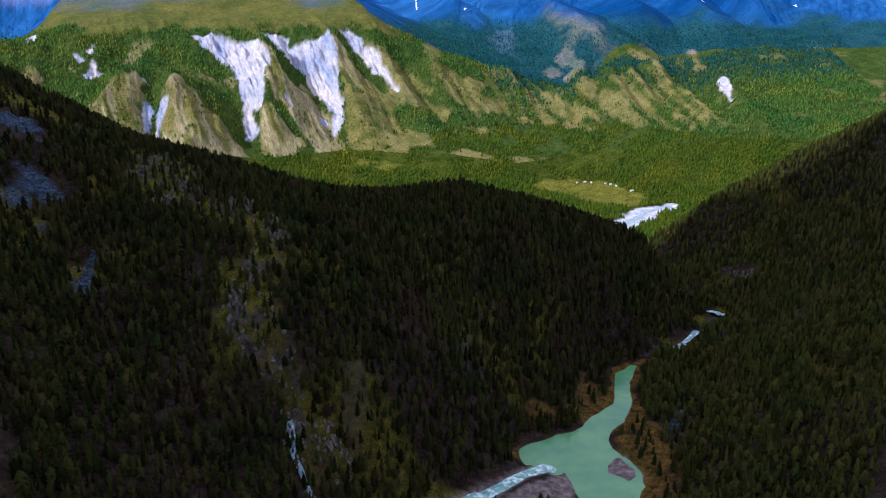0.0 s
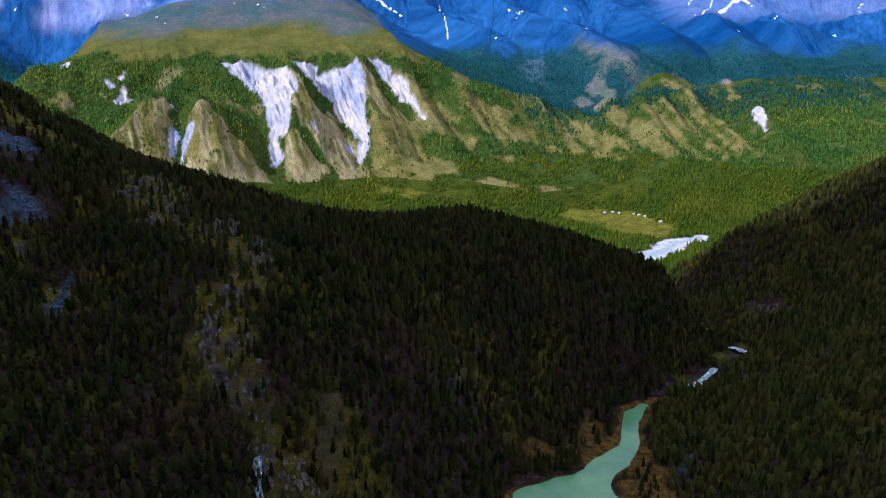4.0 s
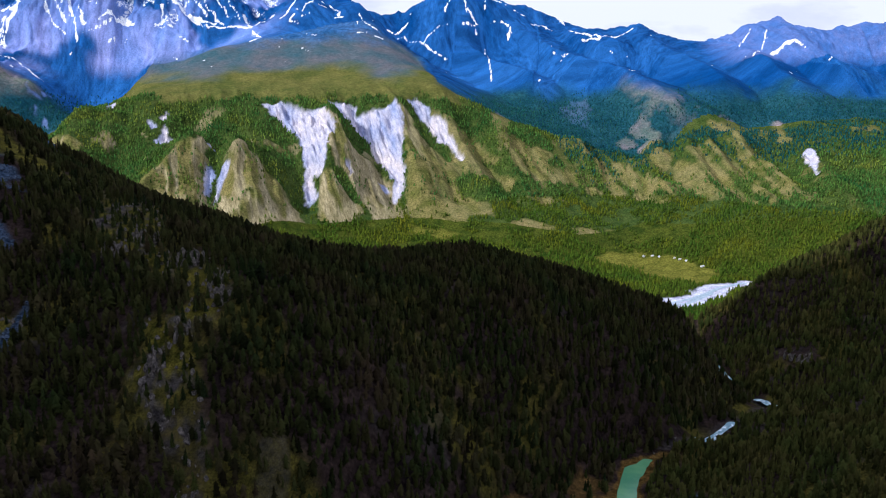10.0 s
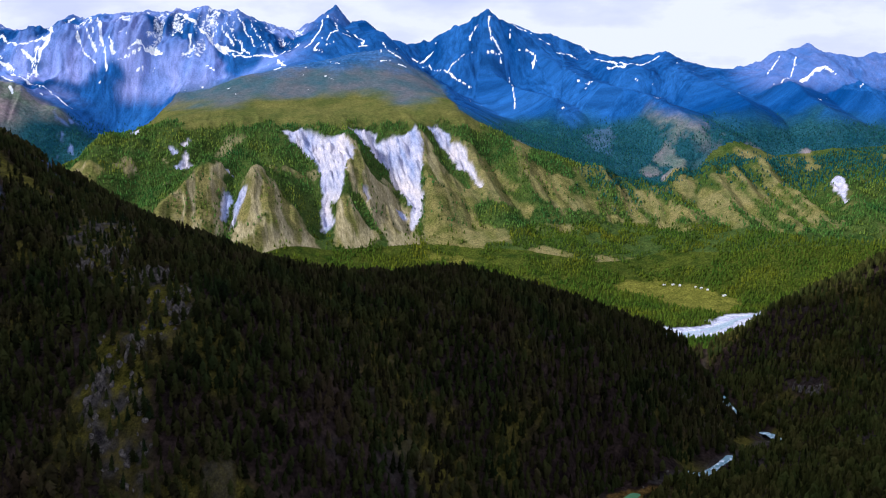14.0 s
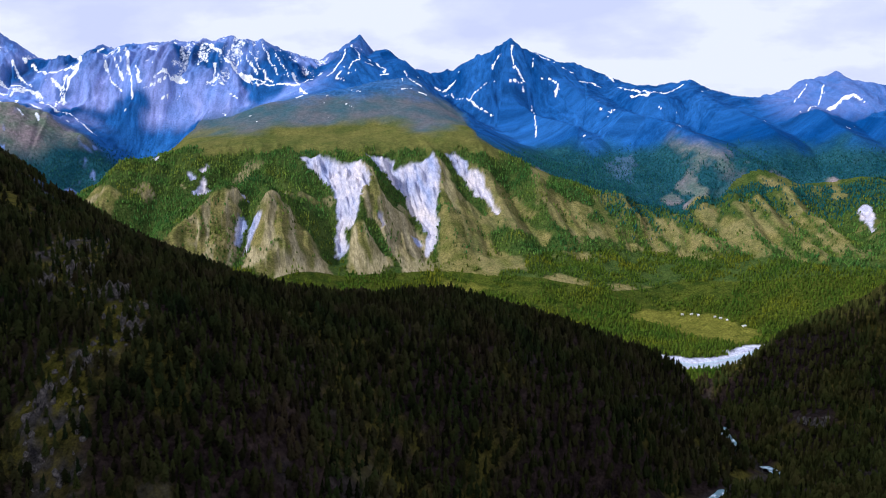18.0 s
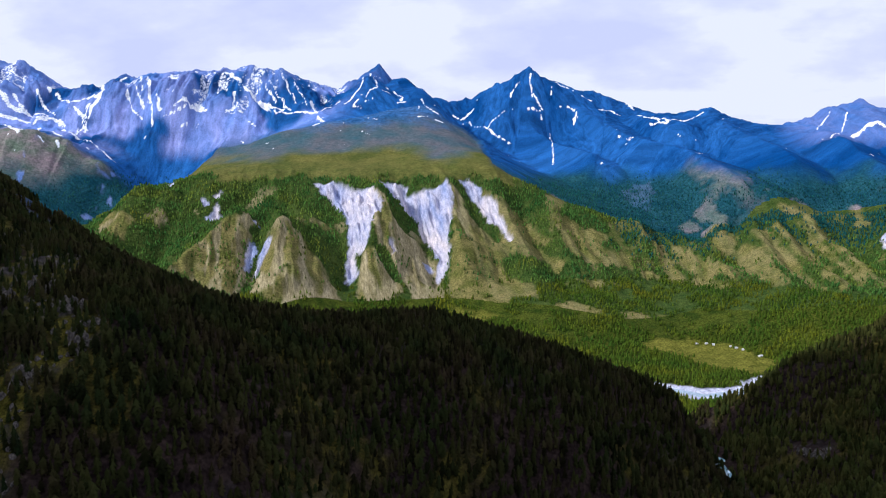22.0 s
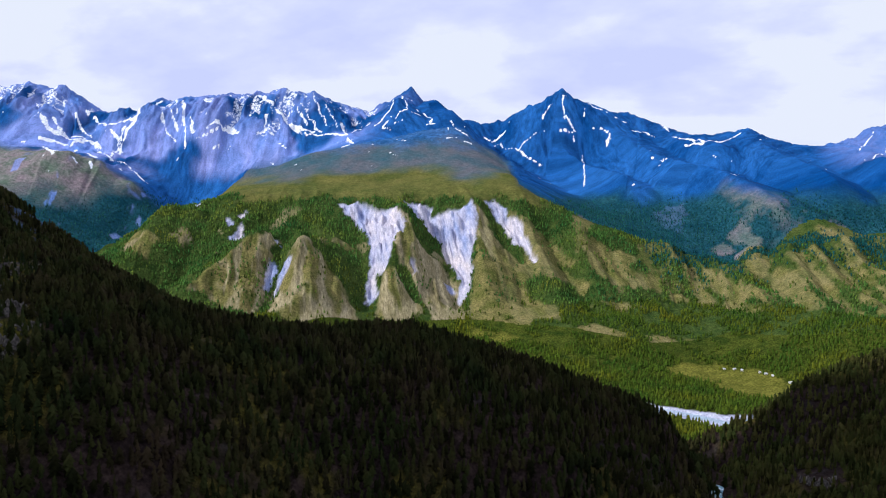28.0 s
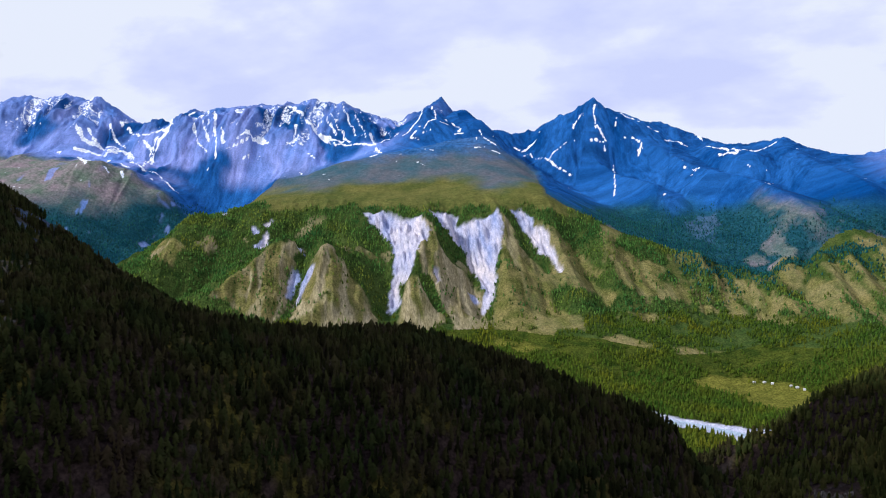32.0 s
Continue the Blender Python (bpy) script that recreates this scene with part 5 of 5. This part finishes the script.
def cabin(w, d, h):
    root = new("cabin")
    bm = bmesh.new()
    box(bm, -w / 2, w / 2, -d / 2, d / 2, -0.6, h)
    for x in (-w / 2, w / 2):
        a, b, c = bm.verts.new((x, -d / 2, h)), bm.verts.new((x, d / 2, h)), bm.verts.new((x, 0, h + d * 0.42))
        bm.faces.new((a, b, c))
    part("wall", bm, M_WALL, root)
    bm = bmesh.new()
    for s in (-1, 1):
        e = d / 2 + 0.5
        vs = [bm.verts.new((x, y, z + t)) for t in (0.02, 0.18) for x, y, z in
              ((-w / 2 - 0.4, s * e, h - 0.42), (w / 2 + 0.4, s * e, h - 0.42), (w / 2 + 0.4, 0, h + d * 0.42), (-w / 2 - 0.4, 0, h + d * 0.42))]
        for f in ((0, 1, 2, 3), (4, 5, 6, 7), (0, 1, 5, 4), (1, 2, 6, 5), (2, 3, 7, 6), (3, 0, 4, 7)):
            bm.faces.new([vs[i] for i in f])
    part("roof", bm, M_ROOF, root, "pale metal gable roof")
    bm = bmesh.new()
    box(bm, -0.5, 0.5, -d / 2 - 0.06, -d / 2 + 0.02, -0.1, 2.0)
    part("door", bm, M_DARK, root, "dark wooden door")
    for x in (-w * 0.3, w * 0.3):
        bm = bmesh.new()
        box(bm, x - 0.5, x + 0.5, -d / 2 - 0.05, -d / 2 + 0.02, 1.0, 2.0)
        part("window", bm, M_DARK, root, "small dark window")
    return tagged(root, "small white wooden cabin with a pale roof on the meadow", "cabin", "cabins on the meadow")


def hamlet():
    first = None
    for k, (x, y, s) in enumerate([(407, 2373, 1.0), (431, 2375, 1.1), (449, 2370, 0.95), (490, 2358, 0.8), (503, 2348, 1.1), (518, 2334, 0.9), (554, 2289, 1.5)]):
        z = float(land(np.array([float(x)]), np.array([float(y)]))[0][0])
        if first is None:
            first = cabin(6.2, 4.8, 2.4)
            first.matrix_basis = pose(x, y, z, 0, 0, 12)
        else:
            c = copy_thing(first, pose(x, y, z, 0, 0, 12 + 25 * math.sin(k * 2.3)))
            c.scale = (s, s, 1)


hamlet()


# ---------------------------------------------------------------- crags and boulders on the near hill
M_STONE, ts, bs = node_mat("lichen_grey_stone", 0.9, 0.2)
ts.links.new(blend(ts, 1.0, two_tone(ts, 1.6, (0.040, 0.036, 0.035), (0.175, 0.152, 0.132)).outputs[0],
                   two_tone(ts, 0.4, (0.5, 0.5, 0.5), (1.3, 1.3, 1.3)).outputs[0], "MULTIPLY"), bs.inputs["Base Color"])
relief(ts, bs, 0.8, 0.4)


def stone_mesh(seed):
    """A cracked block about two metres across."""
    rnd = random.Random(seed)
    bm = bmesh.new()
    bmesh.ops.create_icosphere(bm, subdivisions=2, radius=1.0)
    cuts = [(Vector((rnd.uniform(-1, 1), rnd.uniform(-1, 1), rnd.uniform(-0.4, 1))).normalized(), rnd.uniform(0.38, 0.72)) for _ in range(10)]
    for v in bm.verts:
        for n, d in cuts:
            over = v.co.dot(n) - d
            if over > 0:
                v.co -= n * over
        v.co += 0.14 * noise.noise_vector(v.co * 3.1 + Vector((seed * 7, 0, 0)))
        v.co.z *= 1.1
    me = bpy.data.meshes.new("boulder")
    bm.to_mesh(me)
    bm.free()
    me.materials.append(M_STONE)
    return me


def boulders():
    rng = np.random.default_rng(21)
    kinds = [stone_mesh(s) for s in range(8)]
    x, y = scatter(-420, 480, 480, 1190, 5.0, rng)
    h, m = land(x, y)
    keep = (m["spur"] > 0.35) & (x < 100) & (m["pool"] > 5) & (rng.random(x.size) < 0.50)
    x, y, h = x[keep], y[keep], h[keep]
    order = rng.permutation(len(x))[:260]
    for k in order:
        s = float(rng.uniform(1.0, 2.6) * (1.5 if rng.random() < 0.2 else 1.0))
        ob = new("boulder", kinds[int(rng.integers(0, 8))])
        ob.matrix_basis = pose(float(x[k]), float(y[k]), float(h[k]) + 0.25 * s, 0, 0, float(rng.uniform(0, 360))) @ Matrix.Diagonal((s * float(rng.uniform(0.8, 1.5)), s, s * float(rng.uniform(0.8, 1.6)), 1))
        tagged(ob, "grey lichen-covered crag boulder on the grassy spur", "boulder", "boulders on the spur")


boulders()


def outcrops():
    """Tall jointed blocks standing together where rock breaks through the hillside."""
    rng = np.random.default_rng(29)
    kinds = [stone_mesh(70 + s) for s in range(6)]
    for poly in OUTCROPS.values():
        p = np.array(poly, float)
        x, y = scatter(*np.percentile(p[:, 0], (0, 100)) + (-2, 2), *np.percentile(p[:, 1], (0, 100)) + (-2, 2), 4.6, rng)
        keep = outline_distance(x, y, poly) < 2
        x, y = x[keep][:24], y[keep][:24]
        h = land(x, y)[0] if len(x) else x
        for k in range(len(x)):
            s = float(rng.uniform(1.6, 3.4))
            ob = new("crag_block", kinds[int(rng.integers(0, 6))])
            ob.matrix_basis = pose(float(x[k]), float(y[k]), float(h[k]) + 0.35 * s, float(rng.uniform(-12, 12)), 0, float(rng.uniform(0, 360))) @ Matrix.Diagonal((s * float(rng.uniform(0.8, 1.3)), s, s * float(rng.uniform(1.2, 2.3)), 1))
            tagged(ob, "jointed grey rock block of a crag above the forest", "rock", "blocks of the crags")


outcrops()


def stream_boulders():
    """Blocks that the white water runs between, and those at the foot of the cascade."""
    rng = np.random.default_rng(44)
    kinds = [stone_mesh(40 + s) for s in range(6)]
    runs = [[(230, 838), (268, 876), (303, 901), (318, 918)], [(372, 975), (384, 1012), (383, 1038), (372, 1065), (341, 1082), (343, 1140)],
            [(-30, 520), (22, 565), (51, 589), (80, 612)], [(-112, 520), (-109, 508), (-101, 505), (-95, 492), (-90, 472)]]
    for run, wide, label in zip(runs, (9, 8, 9, 5), ("wet grey boulder in the white water",) * 2 + ("grey boulder beside the pale rapids", "grey boulder beside the thin cascade")):
        for x, y, _ in spaced([(*p, 0) for p in run], 4.5):
            x, y = x + float(rng.uniform(-1, 1)) * wide, y + float(rng.uniform(-1, 1)) * wide * 0.6
            z = float(land(np.array([x]), np.array([y]))[0][0])
            s = float(rng.uniform(0.7, 1.9))
            ob = new("boulder", kinds[int(rng.integers(0, 6))])
            ob.matrix_basis = pose(x, y, z + 0.2 * s, 0, 0, float(rng.uniform(0, 360))) @ Matrix.Diagonal((s * 1.3, s, s * 0.8, 1))
            tagged(ob, label, "boulder", "boulders in the water")


stream_boulders()


M_BLOCK, tk, bk = node_mat("blue_grey_talus_block", 0.9, 0.2)
tk.links.new(blend(tk, 1.0, two_tone(tk, 3.0, (0.020, 0.038, 0.070), (0.085, 0.118, 0.175)).outputs[0],
                   two_tone(tk, 0.5, (0.6, 0.6, 0.6), (1.25, 1.25, 1.25)).outputs[0], "MULTIPLY"), bk.inputs["Base Color"])


def talus_blocks():
    """Loose angular blocks that cover the block fields, as one mesh."""
    rng = np.random.default_rng(52)
    x, y = scatter(-560, 260, 600, 920, 3.4, rng)
    h, m = land(x, y)
    keep = (m["talus"] > 0.45) & (rng.random(x.size) < 0.75)
    x, y, h = x[keep][:3000], y[keep][:3000], h[keep][:3000]
    corner = np.array([(a, b, c) for c in (-1, 1) for b in (-1, 1) for a in (-1, 1)], float)
    quads = np.array([(0, 2, 3, 1), (4, 5, 7, 6), (0, 1, 5, 4), (2, 6, 7, 3), (0, 4, 6, 2), (1, 3, 7, 5)])
    n = len(x)
    v = corner[None] * rng.uniform(0.55, 1.25, (n, 8, 3)) * rng.uniform(0.5, 1.5, (n, 1, 1)) * np.array((1.2, 1.0, 0.75))
    a = rng.uniform(0, 6.283, (n, 1))
    v = np.stack([v[..., 0] * np.cos(a) - v[..., 1] * np.sin(a) + x[:, None], v[..., 0] * np.sin(a) + v[..., 1] * np.cos(a) + y[:, None],
                  v[..., 2] + 0.35 * v[..., 0] * np.sin(3 * a) + h[:, None] + 0.2], 2)
    me = mesh_of("talus_blocks", v.reshape(-1, 3), (quads[None] + (8 * np.arange(n))[:, None, None]).reshape(-1, 4), smooth=False)
    me.materials.append(M_BLOCK)
    tagged(new("talus_blocks", me), "loose blue-grey angular blocks on the steep hillside", "rubble", kind="stuff")


talus_blocks()


# ---------------------------------------------------------------- trees that stand out on the spur and the banks
# Needle tones darkened for the shade, as in the near forest.
M_CROWN, tc, bc = node_mat("single_tree_needles", 0.9, 0.15)
rnd_node = tc.nodes.new("ShaderNodeObjectInfo")
crown_ramp = tc.nodes.new("ShaderNodeValToRGB")
crown_ramp.color_ramp.elements[0].color, crown_ramp.color_ramp.elements[1].color = (0.005, 0.012, 0.0015, 1), (0.030, 0.036, 0.005, 1)
wire(tc, rnd_node, "Random", crown_ramp, 0)
tc.links.new(blend(tc, 1.0, crown_ramp.outputs[0], two_tone(tc, 0.12, (0.55, 0.55, 0.55), (1.4, 1.4, 1.4)).outputs[0], "MULTIPLY"), bc.inputs["Base Color"])
M_BARK, tb, bb = node_mat("brown_bark", 0.95, 0.1)
tb.links.new(two_tone(tb, 0.03, (0.020, 0.014, 0.010), (0.055, 0.038, 0.027)).outputs[0], bb.inputs["Base Color"])


def lone_tree(seed):
    """A spruce one metre high, scaled where it stands: stem, crown of ragged whorls."""
    root = new("spruce_tree")
    bm = bmesh.new()
    bmesh.ops.create_cone(bm, segments=7, radius1=0.022, radius2=0.004, depth=1.0, matrix=Matrix.Translation((0, 0, 0.44)))
    part("trunk", bm, M_BARK, root, "straight brown trunk")
    v, f = conifer(9, 12, 100 + seed, False)
    me = mesh_of("crown", v, f, smooth=False)
    me.materials.append(M_CROWN)
    crown = new("crown", me)
    crown.parent = root
    return tagged(root, "tall dark green spruce standing on the spur", "tree", "spruces on the spur")


def lone_trees():
    rng = np.random.default_rng(33)
    first = [lone_tree(s) for s in range(5)]
    x, y = scatter(-420, 300, 480, 960, 11.0, rng)
    h, m = land(x, y)
    keep = in_view(x, y) & (m["pool"] > 10) & (m["inlet"] > 16) & (m["bar"] < 0.2) & (m["talus"] < 0.3) & ((m["spur"] > 0.1) | (m["bank"] > 0.2)) & (rng.random(x.size) < 0.8)
    x, y, h = x[keep][:230], y[keep][:230], h[keep][:230]
    for k in range(len(x)):
        s = float(rng.uniform(7, 15))
        m4 = pose(float(x[k]), float(y[k]), float(h[k]) - 0.2, 0, 0, float(rng.uniform(0, 360)))
        ob = first[k] if k < 5 else copy_thing(first[int(rng.integers(0, 5))], m4)
        ob.matrix_basis = m4 @ Matrix.Diagonal((s * 1.1, s * 1.1, s, 1))


lone_trees()
